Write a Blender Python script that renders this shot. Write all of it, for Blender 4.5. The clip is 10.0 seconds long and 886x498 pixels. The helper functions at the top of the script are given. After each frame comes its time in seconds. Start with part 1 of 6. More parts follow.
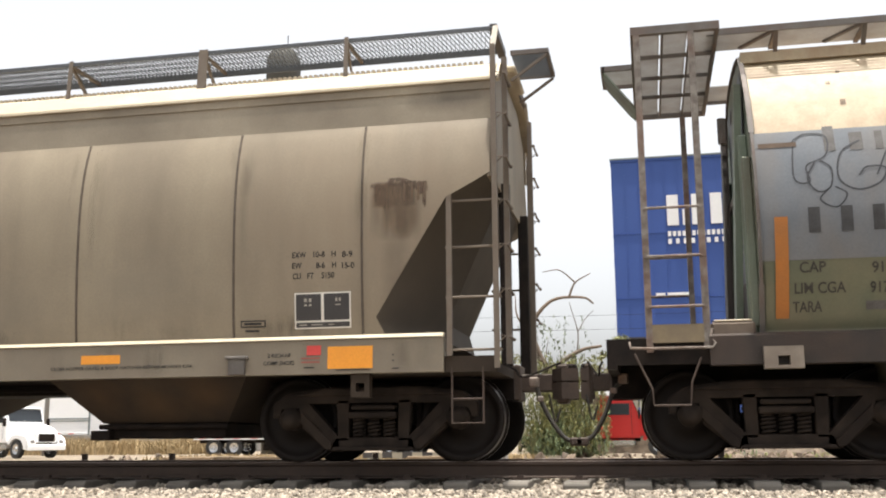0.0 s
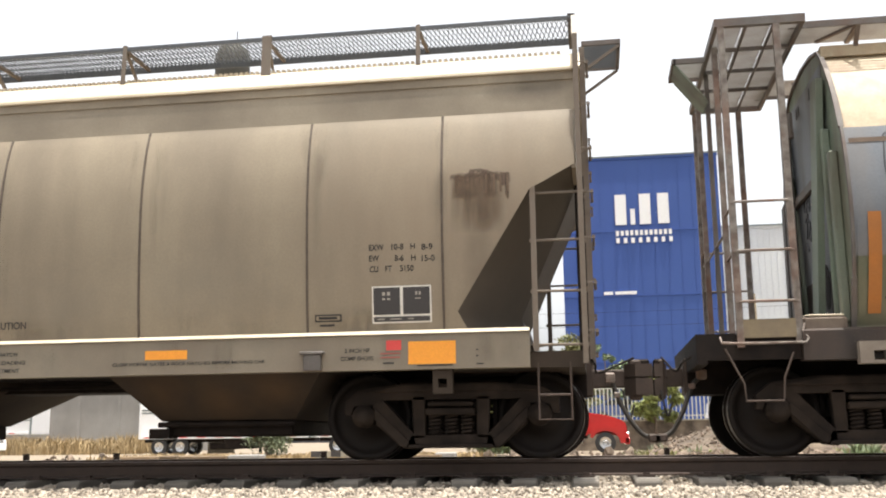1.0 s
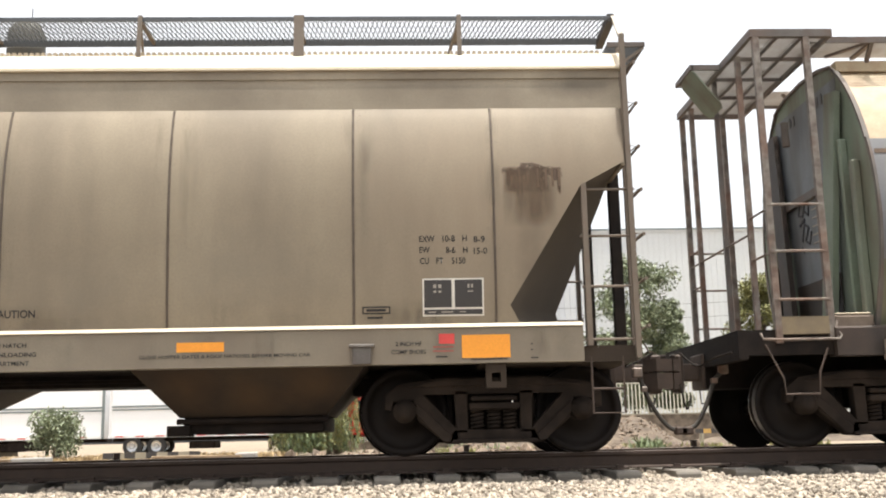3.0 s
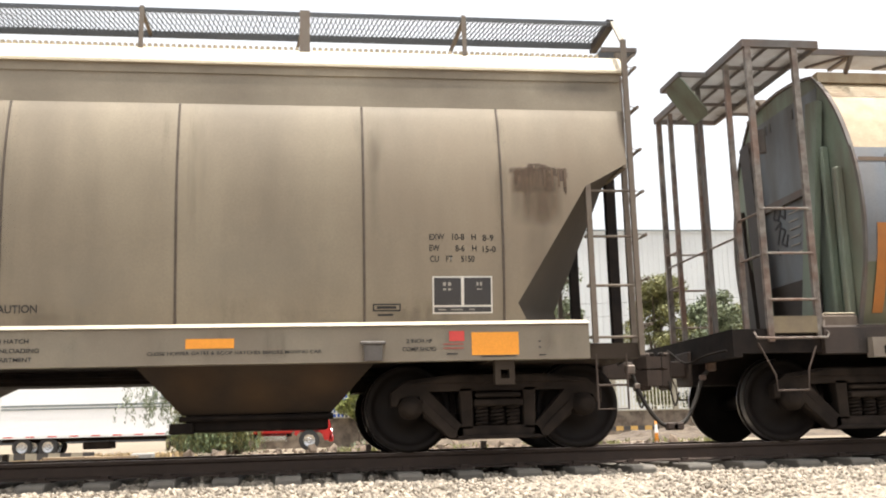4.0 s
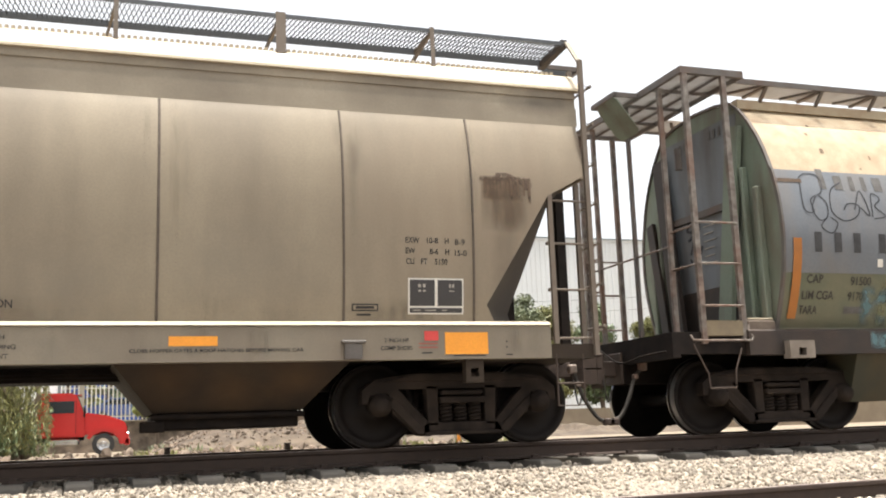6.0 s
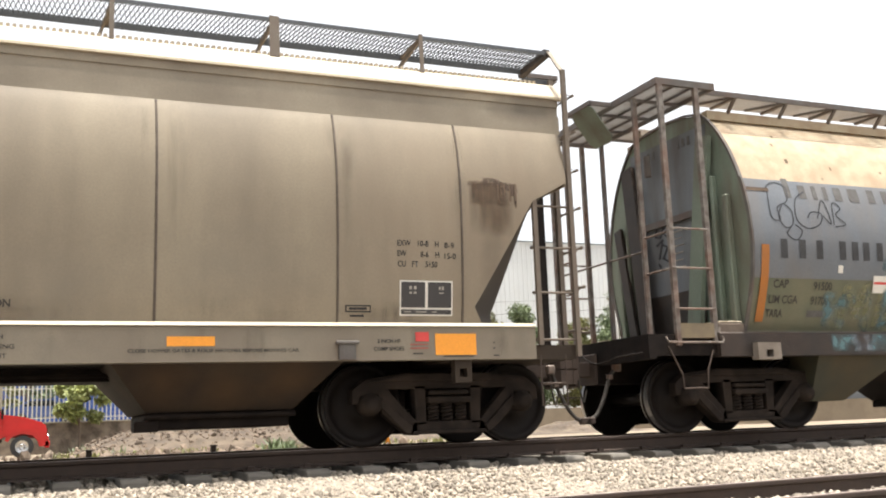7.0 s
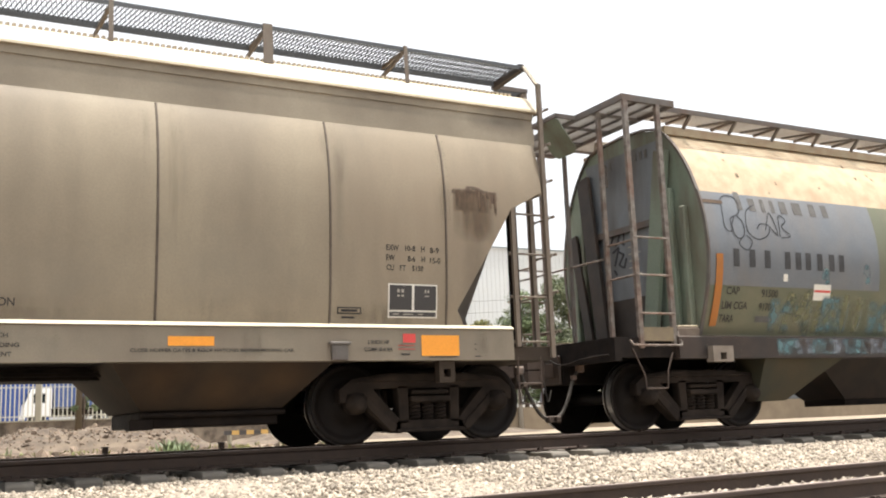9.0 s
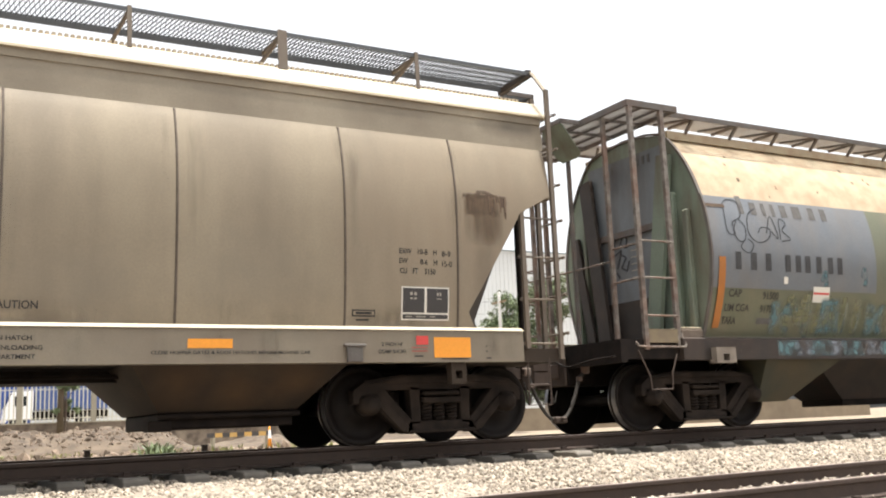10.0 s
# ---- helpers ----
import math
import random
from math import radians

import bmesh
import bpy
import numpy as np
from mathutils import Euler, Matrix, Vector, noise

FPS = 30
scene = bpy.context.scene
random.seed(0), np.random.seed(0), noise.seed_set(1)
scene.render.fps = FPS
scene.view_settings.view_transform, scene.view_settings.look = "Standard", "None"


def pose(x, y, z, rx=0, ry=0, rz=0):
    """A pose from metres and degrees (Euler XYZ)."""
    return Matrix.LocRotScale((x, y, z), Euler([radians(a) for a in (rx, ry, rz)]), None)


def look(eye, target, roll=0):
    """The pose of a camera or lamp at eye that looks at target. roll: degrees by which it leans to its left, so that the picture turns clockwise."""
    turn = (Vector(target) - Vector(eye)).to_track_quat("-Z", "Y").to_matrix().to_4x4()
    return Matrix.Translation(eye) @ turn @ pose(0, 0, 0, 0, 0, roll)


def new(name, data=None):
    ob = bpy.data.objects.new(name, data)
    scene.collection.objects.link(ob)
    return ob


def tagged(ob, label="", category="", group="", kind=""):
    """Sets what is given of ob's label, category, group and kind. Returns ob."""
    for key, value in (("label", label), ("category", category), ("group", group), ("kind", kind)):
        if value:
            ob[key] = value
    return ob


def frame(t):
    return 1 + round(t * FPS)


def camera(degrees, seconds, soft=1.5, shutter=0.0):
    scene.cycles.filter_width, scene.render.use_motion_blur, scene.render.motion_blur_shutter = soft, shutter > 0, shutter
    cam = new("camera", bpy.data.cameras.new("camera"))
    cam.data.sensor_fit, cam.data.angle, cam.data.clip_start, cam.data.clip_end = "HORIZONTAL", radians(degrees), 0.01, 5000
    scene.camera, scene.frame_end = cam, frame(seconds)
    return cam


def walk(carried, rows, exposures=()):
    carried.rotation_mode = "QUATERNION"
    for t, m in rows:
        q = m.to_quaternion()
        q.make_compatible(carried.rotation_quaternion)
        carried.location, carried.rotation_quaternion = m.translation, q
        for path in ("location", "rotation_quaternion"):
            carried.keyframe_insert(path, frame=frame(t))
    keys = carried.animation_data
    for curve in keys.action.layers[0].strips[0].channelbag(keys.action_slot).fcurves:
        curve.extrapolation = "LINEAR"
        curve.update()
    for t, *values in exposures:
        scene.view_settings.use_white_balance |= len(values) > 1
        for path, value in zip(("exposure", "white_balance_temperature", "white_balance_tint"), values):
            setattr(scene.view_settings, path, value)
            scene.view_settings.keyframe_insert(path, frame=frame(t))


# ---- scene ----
SECONDS = 10.0
cam = camera(47.65, SECONDS, soft=2.0)
EYE, TURN = 0.2, 12.8
# seconds, the train's travel in metres, the camera's yaw, pitch and roll in degrees
ROWS = [
    (0.0, 0.000, -1.27, 10.92, 0.39),
    (0.5, 0.713, -2.16, 10.91, 0.47),
    (1.0, 1.395, -4.14, 10.80, 0.63),
    (1.5, 2.048, -6.65, 10.77, 0.74),
    (2.0, 2.680, -8.30, 10.66, 0.89),
    (2.5, 3.289, -11.87, 10.61, 1.06),
    (4.0, 4.938, -20.65, 10.36, 1.54),
    (4.5, 5.433, -23.71, 10.30, 1.68),
    (5.0, 5.891, -26.41, 10.21, 1.82),
    (6.5, 7.056, -33.80, 10.06, 2.09),
    (7.0, 7.383, -35.59, 10.02, 2.15),
    (7.5, 7.681, -37.20, 9.97, 2.13),
    (8.0, 7.953, -38.60, 9.94, 2.19),
    (8.5, 8.194, -40.09, 9.94, 2.24),
    (9.0, 8.412, -41.22, 9.88, 2.22),
    (9.5, 8.607, -41.75, 9.93, 2.29),
    (10.0, 8.773, -42.12, 9.95, 2.38),
]
EXPOSURES = [(0.0, 0.76), (0.5, 0.80), (1.0, 0.93), (2.5, 1.00), (SECONDS, 1.03)]      # the camera opens up a little
walk(cam, [(t, pose(0, 0, EYE, 90 + pitch, roll, yaw + TURN)) for t, x, yaw, pitch, roll in ROWS], EXPOSURES)
TRAVEL = [(t, x) for t, x, yaw, pitch, roll in ROWS]

# ---- light ----
SUN_WAY = Vector((0.06, -0.06, 1.0)).normalized()      # towards the sun
world = bpy.data.worlds.new("sky")
scene.world = world
world.use_nodes = True
wn = world.node_tree.nodes
sky = wn.new("ShaderNodeTexSky")
sky.sky_type, sky.sun_disc = "NISHITA", False
sky.sun_elevation = math.asin(SUN_WAY.z)
sky.sun_rotation = math.atan2(SUN_WAY.x, SUN_WAY.y)
sky.air_density, sky.dust_density, sky.ozone_density = 1.0, 5.0, 1.0
haze = wn.new("ShaderNodeHueSaturation")      # a hazy, whitish noon sky
haze.inputs["Saturation"].default_value = 0.14
haze.inputs["Value"].default_value = 1.18
world.node_tree.links.new(sky.outputs[0], haze.inputs["Color"])
world.node_tree.links.new(haze.outputs[0], wn["Background"].inputs[0])
wn["Background"].inputs[1].default_value = 0.15
sun = new("sun", bpy.data.lights.new("sun", "SUN"))
sun.data.energy, sun.data.angle, sun.data.color = 4.3, radians(0.6), (1.0, 0.95, 0.87)
sun.matrix_world = look(SUN_WAY * 50, (0, 0, 0))

YC = 11.57           # the track's centre line


# ---- materials ----
def material(name, colour, rough=0.7, metal=0.0, second=None, scale=6.0, amount=0.5, fine=60.0, bump=0.15, dirt=None, dirt_scale=1.5, dirt_amount=0.5, streak=1.0, coords="Object", spec=0.5):
    """A surface: base colour, a second tint in fine grain, and dirt in larger patches (streak > 1 stretches it upright)."""
    m = bpy.data.materials.new(name)
    m.use_nodes = True
    n, l = m.node_tree.nodes, m.node_tree.links
    b = n["Principled BSDF"]
    b.inputs["Roughness"].default_value, b.inputs["Metallic"].default_value = rough, metal
    b.inputs["Specular IOR Level"].default_value = spec
    tc = n.new("ShaderNodeTexCoord")

    def cloud(sc, lo, hi, st=1.0):
        mp, tx, rp = n.new("ShaderNodeMapping"), n.new("ShaderNodeTexNoise"), n.new("ShaderNodeMapRange")
        mp.inputs["Scale"].default_value = (sc, sc, sc / st)
        tx.inputs["Scale"].default_value, tx.inputs["Detail"].default_value = 1.0, 5.0
        l.new(tc.outputs[coords], mp.inputs[0]), l.new(mp.outputs[0], tx.inputs[0])
        rp.inputs[1].default_value, rp.inputs[2].default_value = lo, hi
        l.new(tx.outputs[0], rp.inputs[0])
        return rp.outputs[0]

    def mix(fac, a, c, k):
        mx, mul = n.new("ShaderNodeMix"), n.new("ShaderNodeMath")
        mx.data_type = "RGBA"
        mul.operation = "MULTIPLY"
        mul.inputs[1].default_value = k
        l.new(fac, mul.inputs[0]), l.new(mul.outputs[0], mx.inputs[0])
        if isinstance(a, tuple):
            mx.inputs[6].default_value = (*a, 1)
        else:
            l.new(a, mx.inputs[6])
        mx.inputs[7].default_value = (*c, 1)
        return mx.outputs[2]

    col = mix(cloud(scale, 0.35, 0.7), colour, second or tuple(v * 0.8 for v in colour), amount)
    col = mix(cloud(fine, 0.35, 0.7), col, tuple(v * 0.72 for v in colour), 0.4)
    if dirt:
        col = mix(cloud(dirt_scale, 0.42, 0.68, streak), col, dirt, dirt_amount)
    l.new(col, b.inputs["Base Color"])
    if bump:
        bp = n.new("ShaderNodeBump")
        bp.inputs["Strength"].default_value, bp.inputs["Distance"].default_value = bump, 0.01
        l.new(cloud(fine, 0.2, 0.8), bp.inputs["Height"])
        l.new(bp.outputs[0], b.inputs["Normal"])
    return m


def varied(m, low=0.6, high=1.25, island=False):
    """Let pieces of one material differ in brightness."""
    n, l = m.node_tree.nodes, m.node_tree.links
    b = n["Principled BSDF"]
    was = b.inputs["Base Color"].links[0].from_socket
    src = n.new("ShaderNodeNewGeometry") if island else n.new("ShaderNodeObjectInfo")
    rp, hs = n.new("ShaderNodeMapRange"), n.new("ShaderNodeHueSaturation")
    rp.inputs[3].default_value, rp.inputs[4].default_value = low, high
    l.new(src.outputs["Random Per Island" if island else "Random"], rp.inputs[0])
    l.new(rp.outputs[0], hs.inputs["Value"]), l.new(was, hs.inputs["Color"]), l.new(hs.outputs[0], b.inputs["Base Color"])
    return m


def wash(name, colour, scale=4.0, low=0.42, high=0.66, strength=0.8, streak=1.0, soft=0.5):
    """A thin uneven coat of paint or rust that breaks up and fades towards the edges of its sheet."""
    m = material(name, colour, 0.75, 0, tuple(v * 0.75 for v in colour), 9, 0.6, 60, 0.0)
    n, l = m.node_tree.nodes, m.node_tree.links
    tc, mp, tx, rp = n.new("ShaderNodeTexCoord"), n.new("ShaderNodeMapping"), n.new("ShaderNodeTexNoise"), n.new("ShaderNodeMapRange")
    mp.inputs["Scale"].default_value = (scale, scale, scale / streak)
    tx.inputs["Scale"].default_value, tx.inputs["Detail"].default_value = 1.0, 6.0
    rp.inputs[1].default_value, rp.inputs[2].default_value, rp.inputs[4].default_value = low, high, strength
    l.new(tc.outputs["Object"], mp.inputs[0]), l.new(mp.outputs[0], tx.inputs[0]), l.new(tx.outputs[0], rp.inputs[0])
    sp = n.new("ShaderNodeSeparateXYZ")
    l.new(tc.outputs["Generated"], sp.inputs[0])
    fac = rp.outputs[0]
    for axis in ("X", "Z"):
        inv, mul, ed, out = n.new("ShaderNodeMath"), n.new("ShaderNodeMath"), n.new("ShaderNodeMapRange"), n.new("ShaderNodeMath")
        inv.operation, mul.operation, out.operation = "SUBTRACT", "MULTIPLY", "MULTIPLY"
        inv.inputs[0].default_value = 1.0
        l.new(sp.outputs[axis], inv.inputs[1]), l.new(inv.outputs[0], mul.inputs[0]), l.new(sp.outputs[axis], mul.inputs[1])
        ed.inputs[2].default_value = 0.25 * soft
        l.new(mul.outputs[0], ed.inputs[0]), l.new(ed.outputs[0], out.inputs[0]), l.new(fac, out.inputs[1])
        fac = out.outputs[0]
    tr, mx = n.new("ShaderNodeBsdfTransparent"), n.new("ShaderNodeMixShader")
    l.new(fac, mx.inputs[0]), l.new(tr.outputs[0], mx.inputs[1]), l.new(n["Principled BSDF"].outputs[0], mx.inputs[2])
    l.new(mx.outputs[0], n["Material Output"].inputs[0])
    return m


M = {
    "hopper": material("weathered_cream_paint", (0.284, 0.233, 0.162), 0.6, 0, (0.236, 0.192, 0.133), 3, 0.5, 45, 0.05, (0.125, 0.096, 0.067), 1.1, 0.6, 5.0),
    # the cream made lighter for sunlit tops; part of the sun is in the colour
    "hopper_roof": material("sun_lightened_cream_paint", (0.49, 0.42, 0.305), 0.6, 0, (0.40, 0.33, 0.235), 3, 0.5, 45, 0.05, (0.34, 0.27, 0.18), 1.3, 0.5),
    # grimy paint of the low parts, with the underside's shade put into the colour
    "hopper_low": material("grimy_shaded_hopper_paint", (0.050, 0.036, 0.025), 0.8, 0, (0.034, 0.024, 0.017), 2, 0.6, 40, 0.1, (0.02, 0.015, 0.012), 1.2, 0.7, spec=0.25),
    # brown-soiled cream, darkened further: shade under the wagon's end is in the colour
    "slope": material("soiled_shaded_slope_paint", (0.082, 0.064, 0.045), 0.7, 0, (0.054, 0.043, 0.031), 3, 0.6, 40, 0.08, (0.06, 0.045, 0.032), 1.2, 0.6, 3.0),
    "fxe_end": material("dull_grey_end_paint", (0.155, 0.172, 0.188), 0.6, 0, (0.205, 0.222, 0.235), 3, 0.5, 40, 0.08, (0.07, 0.055, 0.042), 2.2, 0.7, 4.0),
    "sill": material("sill_paint", (0.228, 0.192, 0.140), 0.6, 0, (0.172, 0.145, 0.110), 4, 0.5, 50, 0.05, (0.14, 0.105, 0.075), 1.4, 0.5, 3.0),
    "ladder": material("ladder_steel", (0.155, 0.125, 0.096), 0.6, 0.2, (0.13, 0.088, 0.062), 8, 0.6, 60, 0.1),
    "grating": material("galvanised_grating", (0.10, 0.105, 0.11), 0.5, 0.5, None, 8, 0.4),
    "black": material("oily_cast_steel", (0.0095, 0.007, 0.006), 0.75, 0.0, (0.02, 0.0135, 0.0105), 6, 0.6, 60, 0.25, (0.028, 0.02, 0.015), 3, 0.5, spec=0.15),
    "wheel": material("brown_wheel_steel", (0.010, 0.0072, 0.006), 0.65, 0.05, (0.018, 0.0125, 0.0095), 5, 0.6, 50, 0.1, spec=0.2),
    "tread": material("polished_tread", (0.35, 0.34, 0.33), 0.3, 0.9),
    "rail": material("rusty_rail", (0.040, 0.026, 0.019), 0.85, 0.0, (0.06, 0.037, 0.026), 10, 0.6, 60, 0.2),
    "rail_head": material("worn_rail_head", (0.42, 0.36, 0.33), 0.45, 0.6, (0.25, 0.15, 0.11), 4, 0.5),
    "concrete": varied(material("concrete_sleeper", (0.17, 0.152, 0.128), 0.9, 0, (0.10, 0.09, 0.075), 6, 0.6, 60, 0.3)),
    "stone": varied(material("ballast_stone", (0.375, 0.322, 0.255), 0.9, 0, (0.28, 0.237, 0.193), 20, 0.5, 90, 0.3), 0.45, 1.35, True),
    "bed": material("ballast_bed", (0.29, 0.246, 0.193), 0.95, 0, (0.20, 0.17, 0.14), 28, 0.9, 80, 0.8, (0.29, 0.245, 0.19), 0.8, 0.4),
    "dust": material("pale_dry_earth", (0.235, 0.188, 0.132), 0.95, 0, (0.155, 0.118, 0.08), 1.2, 0.7, 30, 0.4, (0.12, 0.095, 0.065), 0.25, 0.5),
    # unseen ground by the camera, darkened to cut bounce onto the wagon sides
    "cinder": material("unseen_dark_ground", (0.085, 0.075, 0.06), 0.95, 0, (0.05, 0.045, 0.038), 3, 0.7, 40, 0.4),
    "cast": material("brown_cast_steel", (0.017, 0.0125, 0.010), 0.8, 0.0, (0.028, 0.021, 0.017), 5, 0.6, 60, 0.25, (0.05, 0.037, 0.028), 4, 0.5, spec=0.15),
    "orange": material("orange_reflector", (0.85, 0.33, 0.03), 0.45, 0, (0.75, 0.28, 0.03), 12, 0.4, 60, 0.0),
    "red": material("red_placard", (0.62, 0.06, 0.05), 0.5),
    "letter": material("dark_stencil_paint", (0.022, 0.019, 0.017), 0.7),
    "panel": material("black_stencil_panel", (0.045, 0.04, 0.038), 0.6),
    "white": material("white_stencil_paint", (0.74, 0.70, 0.62), 0.6),
    "dim_white": material("worn_white_stencil", (0.36, 0.33, 0.28), 0.7),
    "red_faded": material("faded_red_print", (0.34, 0.09, 0.07), 0.7),
    "rust": material("rust_stain", (0.085, 0.055, 0.035), 0.85, 0, (0.14, 0.095, 0.06), 8, 0.7, 50, 0.1),
    "seam": material("weld_seam_grime", (0.075, 0.056, 0.042), 0.8, 0, (0.14, 0.11, 0.085), 8, 0.7),
    "fxe_green": material("faded_green_paint", (0.165, 0.205, 0.15), 0.6, 0, (0.21, 0.24, 0.19), 3, 0.6, 40, 0.08, (0.10, 0.070, 0.045), 2.6, 0.75, 4.0),
    "fxe_grey": material("faded_grey_blue_paint", (0.135, 0.147, 0.163), 0.34, 0, (0.185, 0.195, 0.205), 3, 0.5, 40, 0.05, (0.18, 0.15, 0.12), 2.5, 0.4, 3.0),
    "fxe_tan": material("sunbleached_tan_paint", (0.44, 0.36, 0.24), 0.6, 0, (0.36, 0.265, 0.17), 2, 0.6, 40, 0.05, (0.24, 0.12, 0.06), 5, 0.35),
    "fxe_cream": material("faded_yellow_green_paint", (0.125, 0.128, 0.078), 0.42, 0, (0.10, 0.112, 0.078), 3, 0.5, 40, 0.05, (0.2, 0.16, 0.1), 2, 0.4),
    "fxe_under": material("olive_hopper_paint", (0.058, 0.045, 0.022), 0.75, 0, (0.042, 0.033, 0.018), 3, 0.5, 40, 0.1, (0.02, 0.03, 0.022), 1.5, 0.5),
    "fxe_steel": material("brown_worn_steel", (0.10, 0.086, 0.076), 0.65, 0.1, (0.17, 0.155, 0.14), 5, 0.6, 50, 0.1, (0.13, 0.07, 0.045), 3, 0.5),
    "fxe_sill": material("dark_worn_sill_paint", (0.026, 0.0195, 0.0155), 0.6, 0, (0.046, 0.036, 0.029), 4, 0.6, 50, 0.1, (0.050, 0.028, 0.018), 2, 0.6, spec=0.4),
    "fxe_ladder": material("worn_ladder_steel", (0.105, 0.082, 0.066), 0.6, 0.1, (0.36, 0.33, 0.29), 9, 0.6, 50, 0.1, (0.17, 0.07, 0.035), 2.5, 0.6),
    "coupler": material("rusty_coupler_casting", (0.055, 0.038, 0.029), 0.75, 0.1, (0.085, 0.055, 0.04), 8, 0.6, 50, 0.3),
    "deck": material("weathered_deck_plate", (0.42, 0.40, 0.375), 0.7, 0.1, (0.22, 0.18, 0.14), 3, 0.6, 40, 0.1),
    "beige": material("rusty_block_steel", (0.13, 0.098, 0.072), 0.8, 0, (0.08, 0.055, 0.04), 9, 0.7),
    "pad": material("dusty_brown_pad", (0.21, 0.175, 0.14), 0.8, 0, (0.11, 0.085, 0.065), 7, 0.7),
    "yellow_plate": material("dirty_yellow_plate", (0.19, 0.145, 0.085), 0.7, 0, (0.13, 0.10, 0.07), 10, 0.7),
    "hose": material("rubber_hose", (0.030, 0.026, 0.022), 0.75, 0, (0.05, 0.04, 0.03), 12, 0.6),
    "spray_black": material("black_spray_paint", (0.03, 0.03, 0.035), 0.6),
    "rust_wash": wash("soft_rust_stain", (0.115, 0.070, 0.040), 8.0, 0.18, 0.55, 0.72, 3.0, 0.5),
    "rust_soft": wash("faint_rust_run", (0.15, 0.10, 0.06), 7.0, 0.25, 0.60, 0.72, 6.0, 0.9),
    "grime_wash": wash("soft_grime_streak", (0.13, 0.10, 0.07), 9.0, 0.35, 0.7, 0.16, 7.0, 1.0),
    "teal_wash": wash("worn_teal_spray", (0.13, 0.22, 0.235), 6.0, 0.38, 0.62, 0.8),
    "pale_wash": wash("worn_pale_spray", (0.24, 0.26, 0.29), 6.0, 0.40, 0.62, 0.8),
    "tan_wash": wash("worn_tan_spray", (0.235, 0.225, 0.125), 9.0, 0.30, 0.56, 0.8, 1.0, 0.3),
    "tan_soft": wash("faint_tan_spray", (0.20, 0.195, 0.12), 6.0, 0.36, 0.64, 0.5, 1.0, 1.0),
}


def stain(m, centre, radii, colour, amount, rough_edge=0.5):
    """A soiled patch with a ragged edge on a material, at a place in its thing's own space."""
    n, l = m.node_tree.nodes, m.node_tree.links
    b = n["Principled BSDF"]
    was = b.inputs["Base Color"].links[0].from_socket
    tc, mp, ln, nz, ad, rp, mx = (n.new("ShaderNode" + k) for k in ("TexCoord", "Mapping", "VectorMath", "TexNoise", "Math", "MapRange", "Mix"))
    mp.inputs["Scale"].default_value = [1 / r for r in radii]
    mp.inputs["Location"].default_value = [-c / r for c, r in zip(centre, radii)]
    ln.operation, ad.operation, mx.data_type = "LENGTH", "MULTIPLY_ADD", "RGBA"
    nz.inputs["Scale"].default_value, nz.inputs["Detail"].default_value = 3.0, 4.0
    l.new(tc.outputs["Object"], mp.inputs[0]), l.new(mp.outputs[0], ln.inputs[0]), l.new(tc.outputs["Object"], nz.inputs[0])
    ad.inputs[1].default_value = -2 * rough_edge
    l.new(nz.outputs[0], ad.inputs[0]), l.new(ln.outputs["Value"], ad.inputs[2])
    rp.inputs[1].default_value, rp.inputs[2].default_value, rp.inputs[3].default_value, rp.inputs[4].default_value = 0.75 - rough_edge, -0.25 - rough_edge, 0.0, amount
    l.new(ad.outputs[0], rp.inputs[0]), l.new(rp.outputs[0], mx.inputs[0]), l.new(was, mx.inputs[6])
    mx.inputs[7].default_value = (*colour, 1)
    l.new(mx.outputs[2], b.inputs["Base Color"])


# ---- builders ----
def link_mesh(name, bm, mat, parent=None, label="", smooth=False):
    bmesh.ops.recalc_face_normals(bm, faces=bm.faces)
    me = bpy.data.meshes.new(name)
    for f in bm.faces:
        f.smooth = smooth
    bm.to_mesh(me)
    bm.free()
    me.materials.append(M[mat] if isinstance(mat, str) else mat)
    ob = new(name, me)
    if parent:
        ob.parent = parent
    if label:
        tagged(ob, label)
    return ob


def part(name, bm, mat, parent, label="", smooth=False):
    """One mesh under a thing; its points are given in the thing's own space."""
    return link_mesh(name, bm, mat, parent, label, smooth)


def thing(name, at, label, category, group="", turn=0.0):
    ob = new(name)
    ob.empty_display_size = 0.3
    ob.matrix_world = pose(*at, 0, 0, turn)
    return tagged(ob, label, category, group)


def box(bm, x0, x1, y0, y1, z0, z1, bevel=0.0):
    vs = [bm.verts.new(p) for p in ((x0, y0, z0), (x1, y0, z0), (x1, y1, z0), (x0, y1, z0), (x0, y0, z1), (x1, y0, z1), (x1, y1, z1), (x0, y1, z1))]
    fs = [bm.faces.new([vs[i] for i in q]) for q in ((3, 2, 1, 0), (4, 5, 6, 7), (0, 1, 5, 4), (1, 2, 6, 5), (2, 3, 7, 6), (3, 0, 4, 7))]
    if bevel:
        bmesh.ops.bevel(bm, geom=list({e for f in fs for e in f.edges}), offset=bevel, segments=1, affect="EDGES")
    return bm


def boxes(*specs, bevel=0.0):
    bm = bmesh.new()
    for s in specs:
        box(bm, *s, bevel=bevel)
    return bm


def each(name, specs, mat, parent, label="", bevel=0.0):
    """One part for every box."""
    return [part(name, boxes(s, bevel=bevel), mat, parent, label) for s in specs]


